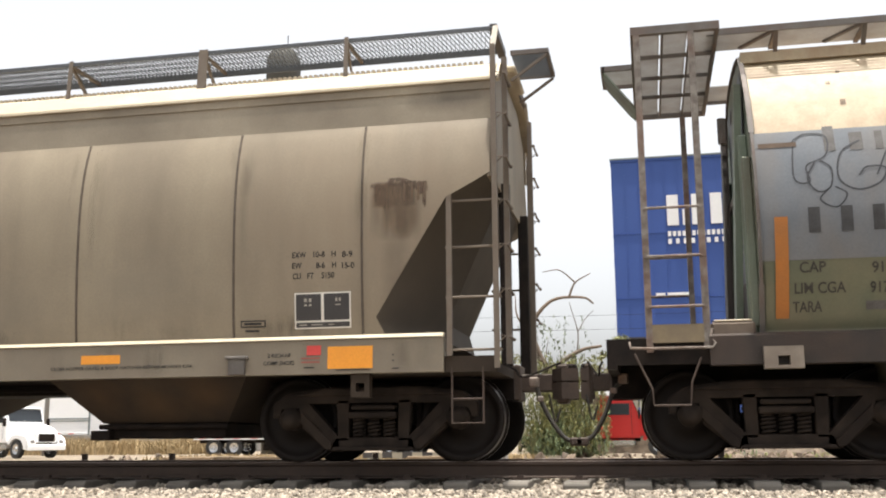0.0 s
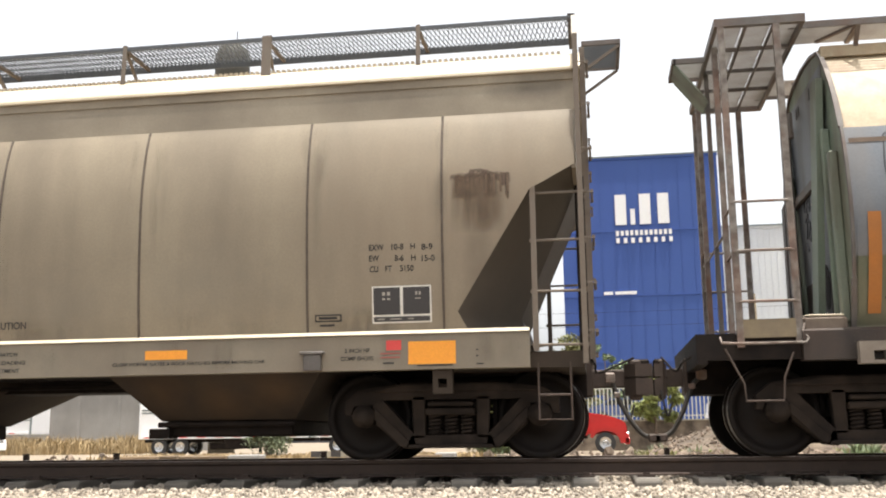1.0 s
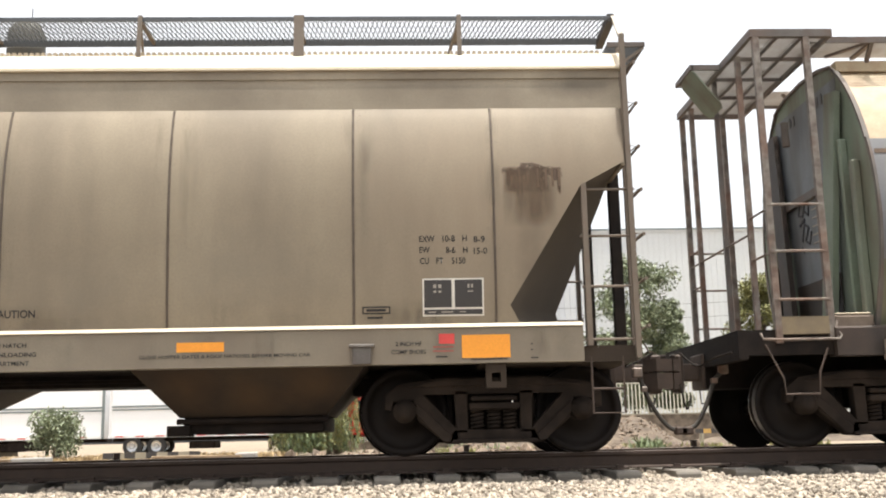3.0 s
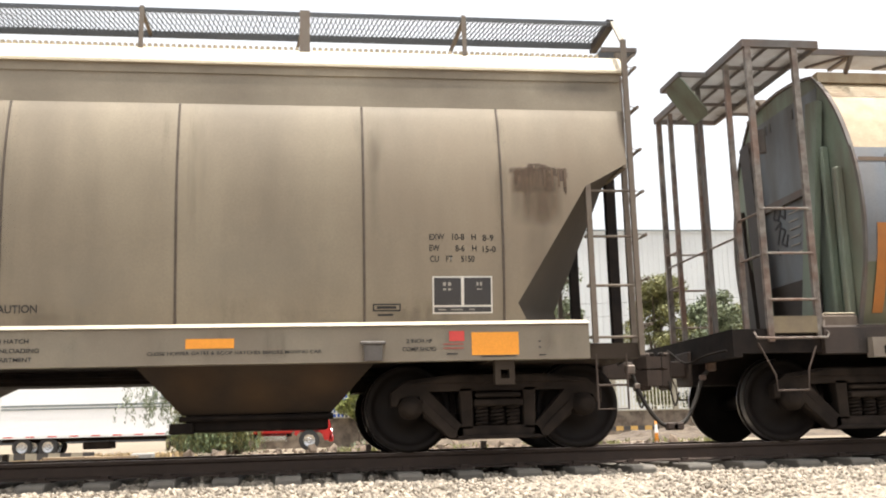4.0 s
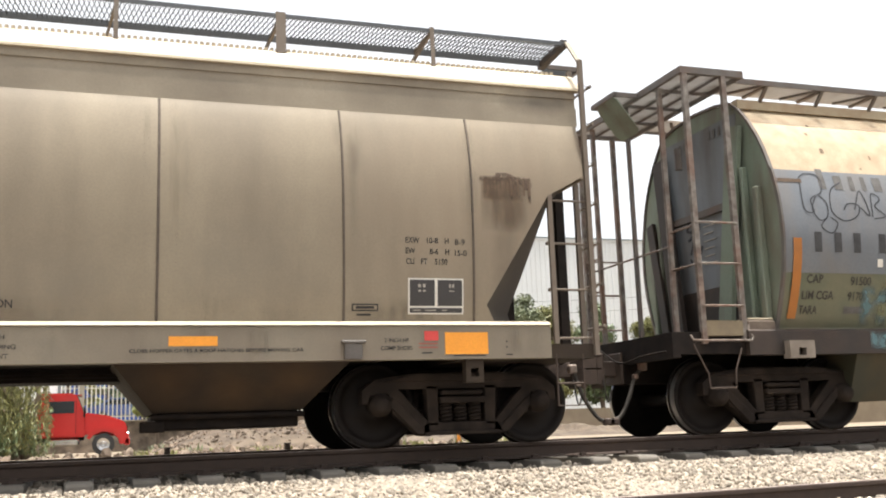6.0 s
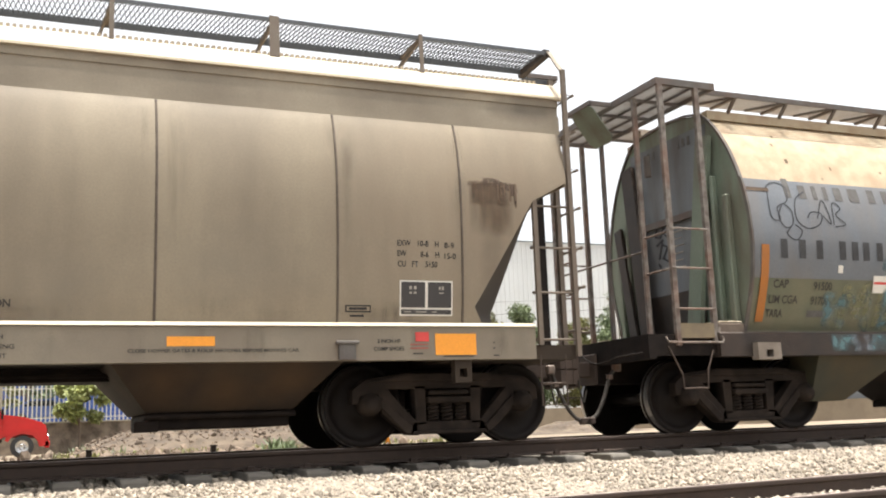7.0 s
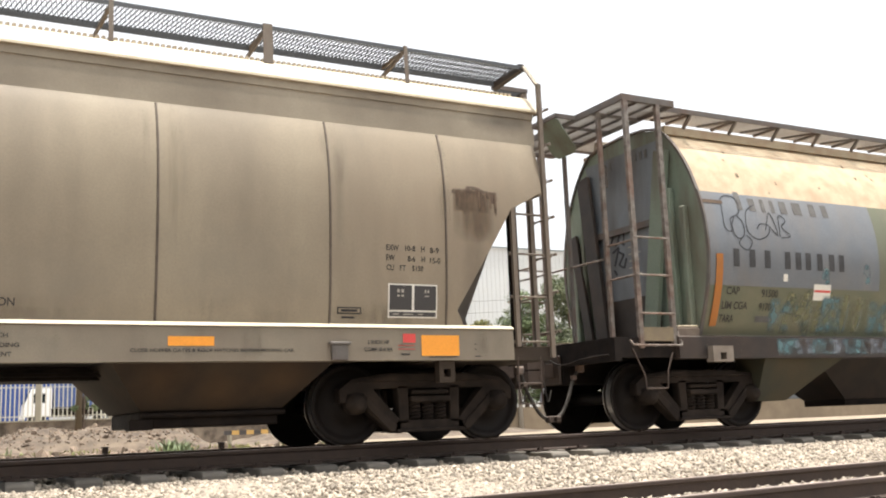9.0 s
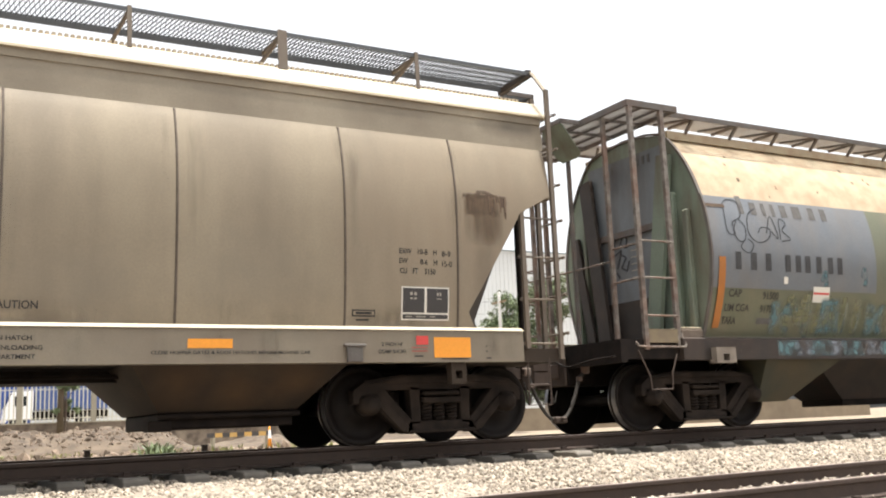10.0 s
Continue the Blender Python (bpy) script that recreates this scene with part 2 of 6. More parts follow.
def bar(bm, a, b, w, d=None, up=(0, 0, 1)):
    """A square-section bar from a to b."""
    a, b = Vector(a), Vector(b)
    way = (b - a).normalized()
    u = Vector(up)
    if abs(way.dot(u)) > 0.95:
        u = Vector((1, 0, 0))
    s = way.cross(u).normalized()
    t = s.cross(way).normalized()
    d = d or w
    ring = [[bm.verts.new(p + s * (i * w / 2) + t * (j * d / 2)) for i, j in ((-1, -1), (1, -1), (1, 1), (-1, 1))] for p in (a, b)]
    for k in range(4):
        bm.faces.new((ring[0][k], ring[0][(k + 1) % 4], ring[1][(k + 1) % 4], ring[1][k]))
    bm.faces.new(ring[0][::-1]), bm.faces.new(ring[1])
    return bm


def tube(bm, points, r, sides=8):
    """A round rod or hose through points."""
    pts = [Vector(p) for p in points]
    rings = []
    for i, p in enumerate(pts):
        way = (pts[min(i + 1, len(pts) - 1)] - pts[max(i - 1, 0)]).normalized()
        u = Vector((0, 1, 0)) if abs(way.y) < 0.9 else Vector((1, 0, 0))
        s = way.cross(u).normalized()
        t = s.cross(way)
        rr = r[i] if isinstance(r, (list, tuple)) else r
        rings.append([bm.verts.new(p + (s * math.cos(a) + t * math.sin(a)) * rr) for a in (2 * math.pi * k / sides for k in range(sides))])
    for A, B in zip(rings, rings[1:]):
        for k in range(sides):
            bm.faces.new((A[k], A[(k + 1) % sides], B[(k + 1) % sides], B[k]))
    bm.faces.new(rings[0][::-1]), bm.faces.new(rings[-1])
    return bm


def arc(points, steps=6):
    """A smooth curve through points (Catmull-Rom)."""
    p = [Vector(q) for q in points]
    p = [2 * p[0] - p[1], *p, 2 * p[-1] - p[-2]]
    out = []
    for i in range(1, len(p) - 2):
        for k in range(steps):
            t = k / steps
            out.append(0.5 * (2 * p[i] + (p[i + 1] - p[i - 1]) * t + (2 * p[i - 1] - 5 * p[i] + 4 * p[i + 1] - p[i + 2]) * t * t
                              + (3 * p[i] - p[i - 1] - 3 * p[i + 1] + p[i + 2]) * t ** 3))
    return out + [p[-2]]


def prism(bm, outline, y0, y1, axis="y"):
    """A plate: an outline in x, z pulled from y0 to y1 (axis x: the outline is y, z, pulled from x0 to x1)."""
    put = (lambda u, v, w: (u, w, v)) if axis == "y" else (lambda u, v, w: (w, u, v))
    A = [bm.verts.new(put(u, v, y0)) for u, v in outline]
    B = [bm.verts.new(put(u, v, y1)) for u, v in outline]
    n = len(A)
    for k in range(n):
        bm.faces.new((A[k], A[(k + 1) % n], B[(k + 1) % n], B[k]))
    bm.faces.new(A), bm.faces.new(B[::-1])
    return bm


def loft(bm, rows, close=False):
    """A skin through rows of points."""
    R = [[bm.verts.new(p) for p in row] for row in rows]
    for A, B in zip(R, R[1:]):
        for k in range(len(A) - (0 if close else 1)):
            bm.faces.new((A[k], A[(k + 1) % len(A)], B[(k + 1) % len(A)], B[k]))
    return R


def lathe(bm, profile, centre=(0, 0, 0), sides=32):
    """Turn (radius, y) points about the y axis."""
    c = Vector(centre)
    rings = [[bm.verts.new(c + Vector((r * math.cos(a), y, r * math.sin(a)))) for a in (2 * math.pi * k / sides for k in range(sides))] for r, y in profile]
    for A, B in zip(rings, rings[1:]):
        for k in range(sides):
            bm.faces.new((A[k], A[(k + 1) % sides], B[(k + 1) % sides], B[k]))
    bm.faces.new(rings[0][::-1]), bm.faces.new(rings[-1])
    return bm


def lettering(words, height, x, y, z, mat, parent, name="lettering", width=None, lift=0.004, skin=None):
    """Words in the built-in font on a side facing -y; x is the left end, z the foot. skin(z) gives the side's y."""
    cu = bpy.data.curves.new("words", "FONT")
    cu.body, cu.size, cu.extrude, cu.offset = words, height / 0.72, 0.0, height * 0.02
    ob = new("words", cu)
    me = bpy.data.meshes.new_from_object(ob.evaluated_get(bpy.context.evaluated_depsgraph_get()))
    bpy.data.objects.remove(ob)
    xs = [v.co.x for v in me.vertices]
    k = width / (max(xs) - min(xs)) if width else 1.0
    x_min = min(xs)
    for v in me.vertices:
        zz = z + v.co.y
        v.co = (x + (v.co.x - x_min) * k, (skin(zz) if skin else y) - lift, zz)
    me.materials.clear()
    me.materials.append(M[mat])
    out = new(name, me)
    out.parent = parent
    return out


def ribbon(points, width, mat, parent, name, skin, lift=0.004):
    """A painted stroke that follows the side: points in x, z."""
    bm = bmesh.new()
    L, R = [], []
    P = [Vector((p[0], 0, p[1])) for p in points]
    for i, p in enumerate(P):
        w = (P[min(i + 1, len(P) - 1)] - P[max(i - 1, 0)]).normalized()
        s = Vector((-w.z, 0, w.x)) * width / 2
        for row, q in ((L, p + s), (R, p - s)):
            row.append((q.x, skin(q.z) - lift, q.z))
    loft(bm, [L, R])
    return part(name, bm, mat, parent)


def patch(x0, x1, z0, z1, mat, parent, name, skin, lift=0.004, label="", rows=6):
    """A painted or stuck-on panel on a curved side."""
    bm = bmesh.new()
    loft(bm, [[(x, skin(z0 + (z1 - z0) * k / rows) - lift, z0 + (z1 - z0) * k / rows) for x in (x0, x1)] for k in range(rows + 1)])
    return part(name, bm, mat, parent, label)


def skin_of(profile):
    zs, hs = [p[0] for p in profile], [p[1] for p in profile]
    return lambda z: -float(np.interp(z, zs, hs))


def smooth_profile(profile, n=40):
    """Round off a side's profile of (z, half width)."""
    pts = arc([(z, h, 0) for z, h in profile], 6)
    return [(p.x, p.y) for p in pts]


# ---- the train: two covered hopper wagons, in the train's own x (0 = where the camera stands at the start) ----
WHEEL_R = 0.457
WHEELSETS = []      # (wheelset, x, z) to be turned as the train rolls


def wheelset(car, x):
    ax = part("wheelset", tube(bmesh.new(), [(0, -1.02, 0), (0, 1.02, 0)], 0.085, 16), "wheel", car, smooth=True)
    ax.matrix_basis = pose(x, 0, WHEEL_R)
    for s in (-1, 1):
        bm = bmesh.new()
        prof = [(0.10, 0.86), (0.16, 0.85), (0.18, 0.80), (0.33, 0.775), (0.38, 0.80), (0.395, 0.835), (0.45, 0.835), (0.455, 0.825), (0.460, 0.74), (0.487, 0.725), (0.487, 0.705), (0.44, 0.695), (0.36, 0.72), (0.18, 0.74), (0.16, 0.70), (0.09, 0.70)]
        lathe(bm, [(r, s * y) for r, y in prof], sides=40)
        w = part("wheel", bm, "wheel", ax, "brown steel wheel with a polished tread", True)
        w.data.materials.append(M["tread"])
        for f in w.data.polygons:
            r = math.hypot(f.center.x, f.center.z)
            if r > 0.452 and abs(f.normal.y) < 0.5:
                f.material_index = 1
    WHEELSETS.append((ax, x))


def bogie(car, x):
    """A three-piece freight bogie: two cast side frames on a bolster, springs and bearings."""
    bm = boxes((x - 0.2, x + 0.2, -0.9, 0.9, 0.42, 0.66), (x - 0.3, x + 0.3, -0.35, 0.35, 0.6, 0.74))
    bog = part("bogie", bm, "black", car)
    for s in (-1, 1):
        bm = bmesh.new()
        y0, y1 = s * 0.93, s * 1.08
        shape = lambda pts: prism(bm, [(x + u, v) for u, v in pts], y0, y1)
        shape([(-1.13, 0.47), (-1.13, 0.62), (-0.98, 0.735), (-0.5, 0.795), (0.5, 0.795), (0.98, 0.735), (1.13, 0.62), (1.13, 0.47), (1.06, 0.47), (1.04, 0.57), (0.82, 0.57), (0.74, 0.63), (-0.74, 0.63), (-0.82, 0.57), (-1.04, 0.57), (-1.06, 0.47)])
        for k in (-1, 1):
            shape([(k * u, v) for u, v in ((0.79, 0.36), (0.84, 0.57), (0.74, 0.64), (0.38, 0.26), (0.36, 0.11), (0.5, 0.12))])
            shape([(k * u, v) for u, v in ((0.27, 0.22), (0.39, 0.22), (0.41, 0.66), (0.27, 0.66))])
            prism(bm, [(x + k * u, v) for u, v in ((0.83, 0.44), (0.80, 0.54), (0.44, 0.20), (0.46, 0.13), (0.53, 0.14))], y1, y1 + s * 0.03)
        shape([(-0.5, 0.12), (0.5, 0.12), (0.42, 0.26), (-0.42, 0.26)])
        prism(bm, [(x - 0.95, 0.70), (x + 0.95, 0.70), (x + 0.5, 0.775), (x - 0.5, 0.775)], y1, y1 + s * 0.035)
        prism(bm, [(x - 0.46, 0.12), (x + 0.46, 0.12), (x + 0.43, 0.16), (x - 0.43, 0.16)], y1, y1 + s * 0.05)
        bmesh.ops.bevel(bm, geom=bm.edges, offset=0.008, segments=1, affect="EDGES")
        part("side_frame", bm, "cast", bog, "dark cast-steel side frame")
        bm = boxes((x - 0.26, x + 0.26, min(s * 0.85, s * 1.14), max(s * 0.85, s * 1.14), 0.46, 0.53), (x - 0.24, x + 0.24, min(s * 0.85, s * 1.12), max(s * 0.85, s * 1.12), 0.55, 0.60), bevel=0.012)
        part("bolster_end", bm, "cast", bog)
        for u in (-0.17, 0.0, 0.17):
            bm = bmesh.new()
            turns = [(x + u + 0.06 * math.cos(a), s * 1.02 + 0.06 * math.sin(a), 0.26 + 0.2 * a / (10 * math.pi)) for a in np.linspace(0, 10 * math.pi, 60)]
            part("spring", tube(bm, turns, 0.016, 5), "cast", bog, smooth=True)
        part("spring_seat", boxes((x - 0.27, x + 0.27, *sorted((s * 0.86, s * 0.925)), 0.22, 0.47)), "black", bog)
        for k in (-1, 1):
            bm = bmesh.new()
            lathe(bm, [(0.11, s * 0.93), (0.12, s * 0.95), (0.12, s * 1.12), (0.085, s * 1.14), (0.08, s * 1.17), (0.03, s * 1.175)], (x + k * 0.925, 0, WHEEL_R), 20)
            part("bearing", bm, "cast", bog, smooth=True)
            part("brake_shoe", boxes((x + k * 0.44 - 0.03, x + k * 0.44 + 0.03, s * 0.755 - 0.05, s * 0.755 + 0.05, 0.3, 0.62), bevel=0.01), "black", bog)
    each("brake_beam", ((x - 0.5, x - 0.42, -0.75, 0.75, 0.38, 0.45), (x + 0.42, x + 0.5, -0.75, 0.75, 0.38, 0.45)), "black", bog)
    for k in (-1, 1):
        wheelset(car, x + k * 0.925)
    return bog


def coupler(car, x, way, reach=0.62, z=0.86):
    """A draft box, a shank and a knuckle whose face lies reach beyond the end sill."""
    X = lambda u: x + way * u * reach / 0.62
    g = lambda a, b: (min(X(a), X(b)), max(X(a), X(b)))
    cp = part("coupler", boxes((*g(-0.3, 0.06), -0.22, 0.22, z - 0.2, z + 0.2), (*g(0, 0.46), -0.085, 0.085, z - 0.10, z + 0.10), bevel=0.015), "coupler", car, "rusty cast coupler")
    outline = [(X(0.36), -0.12), (X(0.46), -0.24), (X(0.62), -0.22), (X(0.60), -0.06), (X(0.52), 0.0), (X(0.56), 0.1), (X(0.6), 0.19), (X(0.44), 0.18), (X(0.36), 0.1)]
    for z0, z1 in ((z - 0.19, z - 0.01), (z + 0.01, z + 0.15)):
        bm = bmesh.new()
        A = [bm.verts.new((u, v * way, z0)) for u, v in outline]
        B = [bm.verts.new((u, v * way, z1)) for u, v in outline]
        for k in range(len(A)):
            bm.faces.new((A[k], A[(k + 1) % len(A)], B[(k + 1) % len(A)], B[k]))
        bm.faces.new(A), bm.faces.new(B[::-1])
        part("knuckle_plate", bm, "coupler", cp)
    part("knuckle_pin", boxes((*g(0.40, 0.52), -0.18, 0.12, z - 0.24, z + 0.2), bevel=0.02), "coupler", cp)
    part("pin_lifter", boxes((*g(0.42, 0.60), -0.10, 0.02, z + 0.10, z + 0.21), bevel=0.02), "black", cp)
    lever = arc([(x + way * 0.05, -1.35, z + 0.12), (x + way * 0.10, -0.9, z + 0.1), (x + way * 0.14, -0.4, z + 0.05), (X(0.45), -0.15, z + 0.22)])
    part("uncoupling_lever", tube(bmesh.new(), lever, 0.012, 6), "black", cp)
    return cp


def ladder(car, rails, rungs, mat, name="ladder", rail_size=0.055, rung_r=0.014):
    """rails: pairs of end points; rungs: pairs of end points. The rails are the ladder's own mesh, rungs are its parts."""
    bm = bmesh.new()
    for a, b in rails:
        bar(bm, a, b, rail_size, rail_size * 1.2)
    ob = part(name, bm, mat, car)
    for a, b in rungs:
        bm = bmesh.new()
        tube(bm, [a, b], rung_r, 6)
        for p in (a, b):
            tube(bm, [(p[0], p[1] - 0.012, p[2]), (p[0], p[1] + 0.03, p[2])], 0.02, 6)
        part("rung", bm, mat, ob)
    return ob


M["fxe_letter"] = material("faded_dark_lettering", (0.085, 0.077, 0.07), 0.7, 0, (0.14, 0.135, 0.13), 9, 0.7)
M["rust_edge"] = wash("broken_rust_edge", (0.09, 0.055, 0.035), 22.0, 0.36, 0.5, 0.95, 1.0, 0.25)
M["fxe_stencil"] = material("faded_stencil_lettering", (0.040, 0.035, 0.028), 0.7, 0, (0.07, 0.062, 0.05), 14, 0.6)
M["number_paint"] = material("worn_black_number_paint", (0.034, 0.032, 0.032), 0.7, 0, (0.07, 0.07, 0.072), 9, 0.7)
M["orange_worn"] = material("worn_orange_stripe", (0.40, 0.14, 0.022), 0.6, 0, (0.28, 0.12, 0.035), 6, 0.6)
# chord cream raised above the sides' to offset the eave's shade
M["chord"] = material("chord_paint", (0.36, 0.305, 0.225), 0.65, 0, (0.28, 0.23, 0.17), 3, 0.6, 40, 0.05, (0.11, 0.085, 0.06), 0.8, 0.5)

# the first wagon: weathered cream, straight-topped, three hopper bays
H_END, H_MID = -1.78, -10.12
SPAN = lambda X: 1.0287 * X + 0.338
HX = lambda X: SPAN(X) - SPAN(H_MID)
H_PROFILE = smooth_profile([(1.25, 1.525), (1.6, 1.572), (2.0, 1.604), (2.35, 1.622), (2.67, 1.626), (2.95, 1.61), (3.2, 1.572), (3.4, 1.522), (3.55, 1.468)])
h_skin = skin_of(H_PROFILE)

stain(M["hopper"], (HX(-2.72), -1.6, 2.55), (0.36, 3, 0.34), (0.095, 0.064, 0.042), 0.5, 0.35)
stain(M["hopper"], (HX(-2.2), -1.6, 2.7), (0.95, 3, 1.2), (0.17, 0.12, 0.075), 0.55, 0.4)
stain(M["hopper"], (HX(-3.2), -1.6, 2.5), (2.4, 3, 1.7), (0.262, 0.196, 0.134), 0.6, 0.35)
stain(M["hopper"], (HX(-2.75), -1.6, 1.75), (0.30, 3, 0.8), (0.10, 0.072, 0.05), 0.7, 0.3)
for X, z in ((-6.2, 0.72), (-5.55, 0.62), (-4.95, 0.74)):
    stain(M["hopper_low"], (HX(X), -1.1, z), (0.5, 3, 0.35), (0.115, 0.066, 0.032), 0.6, 0.4)
stain(M["chord"], (HX(-2.3), -1.4, 3.85), (0.75, 3, 0.25), (0.05, 0.038, 0.028), 0.85, 0.3)
for X, z in ((-5.6, 1.9), (-7.2, 1.6), (-9.0, 2.0)):
    stain(M["hopper"], (HX(X), -1.6, z), (1.2, 3, 0.7), (0.19, 0.165, 0.125), 0.5, 0.45)


def h_side_end(z):
    """The x of the side sheet's end at height z."""
    return float(np.interp(z, [1.25, 1.48, 2.68, 2.74, 2.92, 3.7], [-2.88, -3.0, -2.26, -2.14, -1.81, -1.80]))


def hopper_car():
    car = thing("hopper_car", (SPAN(H_MID), YC, 0), "weathered cream covered hopper wagon with rust stains, rolling on rails", "railway wagon", "wagons of the train")
    L = HX(H_END)
    # the sides, both ends alike
    zs = sorted({round(z, 2) for z, h in H_PROFILE} | {1.48, 2.68, 2.74, 2.92})
    for s in (-1, 1):
        bm = bmesh.new()
        rows = []
        for z in zs:
            e = HX(h_side_end(z))
            rows.append([(x, -s * h_skin(z), z) for x in np.linspace(-e, e, 25)])
        loft(bm, rows)
        part("side_sheet", bm, "hopper", car, "cream side sheet streaked with grime", True)
        for X in (-3.14, -4.53, -6.33, -7.93, -10.12, -12.31, -13.91, -15.71, -17.10):
            bm = bmesh.new()
            w = 0.013
            loft(bm, [[(HX(X) - w, -s * (h_skin(z)) , z), (HX(X) - w * 0.7, -s * (h_skin(z) - 0.012), z), (HX(X) + w * 0.7, -s * (h_skin(z) - 0.012), z), (HX(X) + w, -s * h_skin(z), z)] for z in np.linspace(1.27, 3.53, 14)])
            part("side_seam", bm, "seam", car, "dark upright weld seam")
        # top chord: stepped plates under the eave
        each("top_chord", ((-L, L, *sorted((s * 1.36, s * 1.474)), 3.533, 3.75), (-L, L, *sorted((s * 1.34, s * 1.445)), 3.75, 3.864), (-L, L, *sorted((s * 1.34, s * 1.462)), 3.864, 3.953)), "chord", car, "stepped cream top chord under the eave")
        # the side sill with a top lip in the sun-lightened cream
        e = HX(-2.30)
        bm = bmesh.new()
        prism(bm, [(s * 1.44, 0.905), (s * 1.60, 0.905), (s * 1.60, 1.255), (s * 1.585, 1.262), (s * 1.44, 1.262)], -e, e, "x")
        sill = part("side_sill", bm, "sill", car, "cream side sill with stencilled lettering")
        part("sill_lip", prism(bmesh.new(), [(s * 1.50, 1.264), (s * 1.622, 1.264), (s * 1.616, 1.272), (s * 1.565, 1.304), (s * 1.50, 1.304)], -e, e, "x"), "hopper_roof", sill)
        for k in (-1, 1):
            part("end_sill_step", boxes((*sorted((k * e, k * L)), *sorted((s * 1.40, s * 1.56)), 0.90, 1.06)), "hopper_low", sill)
        # the curved corners between the sides and the end slope sheets
        for k in (-1, 1):
            line = [(1.25, -2.88, -2.37), (1.48, -3.0, -2.43), (2.68, -2.26, -1.90), (2.92, -1.81, -1.805)]
            bm = bmesh.new()
            rows = []
            for z, xa, xb in line:
                hw = -h_skin(z)
                rows.append([(k * HX(xa + (xb - xa) * a), s * (hw - (hw - 0.72) * a), z) for a in np.linspace(0, 1, 5)])
            loft(bm, rows)
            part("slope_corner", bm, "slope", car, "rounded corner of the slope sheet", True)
    for k in (-1, 1):
        bm = bmesh.new()
        loft(bm, [[(k * HX(x), y, z) for y in (-0.72, 0.72)] for x, z in ((-3.3, 0.95), (-2.37, 1.25), (-2.43, 1.48), (-1.90, 2.68), (-1.805, 2.92))])
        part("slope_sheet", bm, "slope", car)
        bm = bmesh.new()
        prism(bm, [(-1.12, 2.88), (1.12, 2.88), (1.60, 2.88), (1.555, 3.2), (1.41, 3.62), (1.38, 3.95), (0.7, 4.3), (-0.7, 4.3), (-1.38, 3.95), (-1.41, 3.62), (-1.555, 3.2), (-1.60, 2.88)], *sorted((k * HX(-1.80), k * HX(-1.84))), "x")
        part("end_sheet", bm, "hopper", car)
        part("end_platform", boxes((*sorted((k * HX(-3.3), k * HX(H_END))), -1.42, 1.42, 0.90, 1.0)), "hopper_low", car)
        part("draft_sill", boxes((*sorted((k * HX(-4.6), k * HX(H_END) )), -0.25, 0.25, 0.66, 1.02)), "black", car)
        each("end_post", [(*sorted((k * HX(-1.83), k * HX(-1.71))), y - 0.04, y + 0.04, 1.0, 2.98) for y in (-0.83, 0.83)], "black", car, "dark upright post under the end", 0.01)
    # roof
    bm = bmesh.new()
    half_sec = [(1.40, 3.955), (1.50, 3.955), (1.495, 3.985), (1.34, 4.165), (1.25, 4.215), (1.0, 4.28), (0.6, 4.34)]
    sec = [(-y, z) for y, z in half_sec] + [(0, 4.36)] + half_sec[::-1]
    loft(bm, [[(x, y, z) for y, z in sec] for x in np.linspace(-HX(-1.72), HX(-1.72), 12)])
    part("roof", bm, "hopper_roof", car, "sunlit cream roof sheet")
    # running boards: gratings on posts either side of the hatches
    for s in (-1, 1):
        bm = bmesh.new()
        o, i, z = s * 1.295, s * 0.665, 4.605
        a, b = -HX(-1.755), HX(-1.755)
        for y in np.linspace(o, i, 2):
            box(bm, a, b, y - 0.01, y + 0.01, z - (0.06 if y == i else 0.03), z + 0.015)
        rb = part("running_board", bm, "grating", car, "galvanised grating running board along the roof")
        bm = bmesh.new()
        n = int((b - a) / 0.05)
        vs, fs = [], []
        for kx in range(n):
            x = a + (kx + 0.5) * (b - a) / n
            for skew in (-0.055, 0.055):
                q = len(vs)
                for dx, dz in ((-0.003, -0.008), (0.003, -0.008), (0.003, 0.006), (-0.003, 0.006)):
                    vs += [(min(max(x + dx - skew, a), b), o, z + dz), (min(max(x + dx + skew, a), b), i, z + dz)]
                fs += [(q, q + 1, q + 3, q + 2), (q + 2, q + 3, q + 5, q + 4), (q + 4, q + 5, q + 7, q + 6), (q + 6, q + 7, q + 1, q)]
        me = bpy.data.meshes.new("grating")
        me.from_pydata(vs, [], fs)
        me.materials.append(M["grating"])
        gr = new("grating", me)
        gr.parent = rb
        for j, X in enumerate((-3.42, -5.10, -6.75, -8.4, -10.12, -11.84, -13.49, -15.14, -16.82)):
            w = 0.055 if j % 3 == 1 else 0.024
            bm = bmesh.new()
            prism(bm, [(s * 1.33, 4.17), (s * 1.345, 4.17), (s * 1.318, 4.635), (s * 1.303, 4.635)], HX(X) - w, HX(X) + w, "x")
            bar(bm, (HX(X) - 0.10, s * 0.72, 4.36), (HX(X), s * 1.29, 4.585), 0.022, 0.055)
            bar(bm, (HX(X), s * 0.66, 4.58), (HX(X), s * 1.30, 4.58), 0.035, 0.035)
            part("running_board_bracket", bm, "ladder", car)
        for k in (-1, 1):
            x = k * HX(-1.765)
            bm = bmesh.new()
            bar(bm, (x - 0.03 * k, s * 0.60, 4.56), (x - 0.03 * k, s * 1.305, 4.60), 0.08, 0.09)
            part("running_board_end", bm, "fxe_sill", rb, "dark end plate of the running board")
            bm = bmesh.new()
            prism(bm, [(s * 1.30, 4.60), (s * 1.31, 4.62), (s * 1.585, 4.29), (s * 1.575, 4.27)], x - 0.03, x + 0.03, "x")
            part("end_strap", bm, "sill", rb)
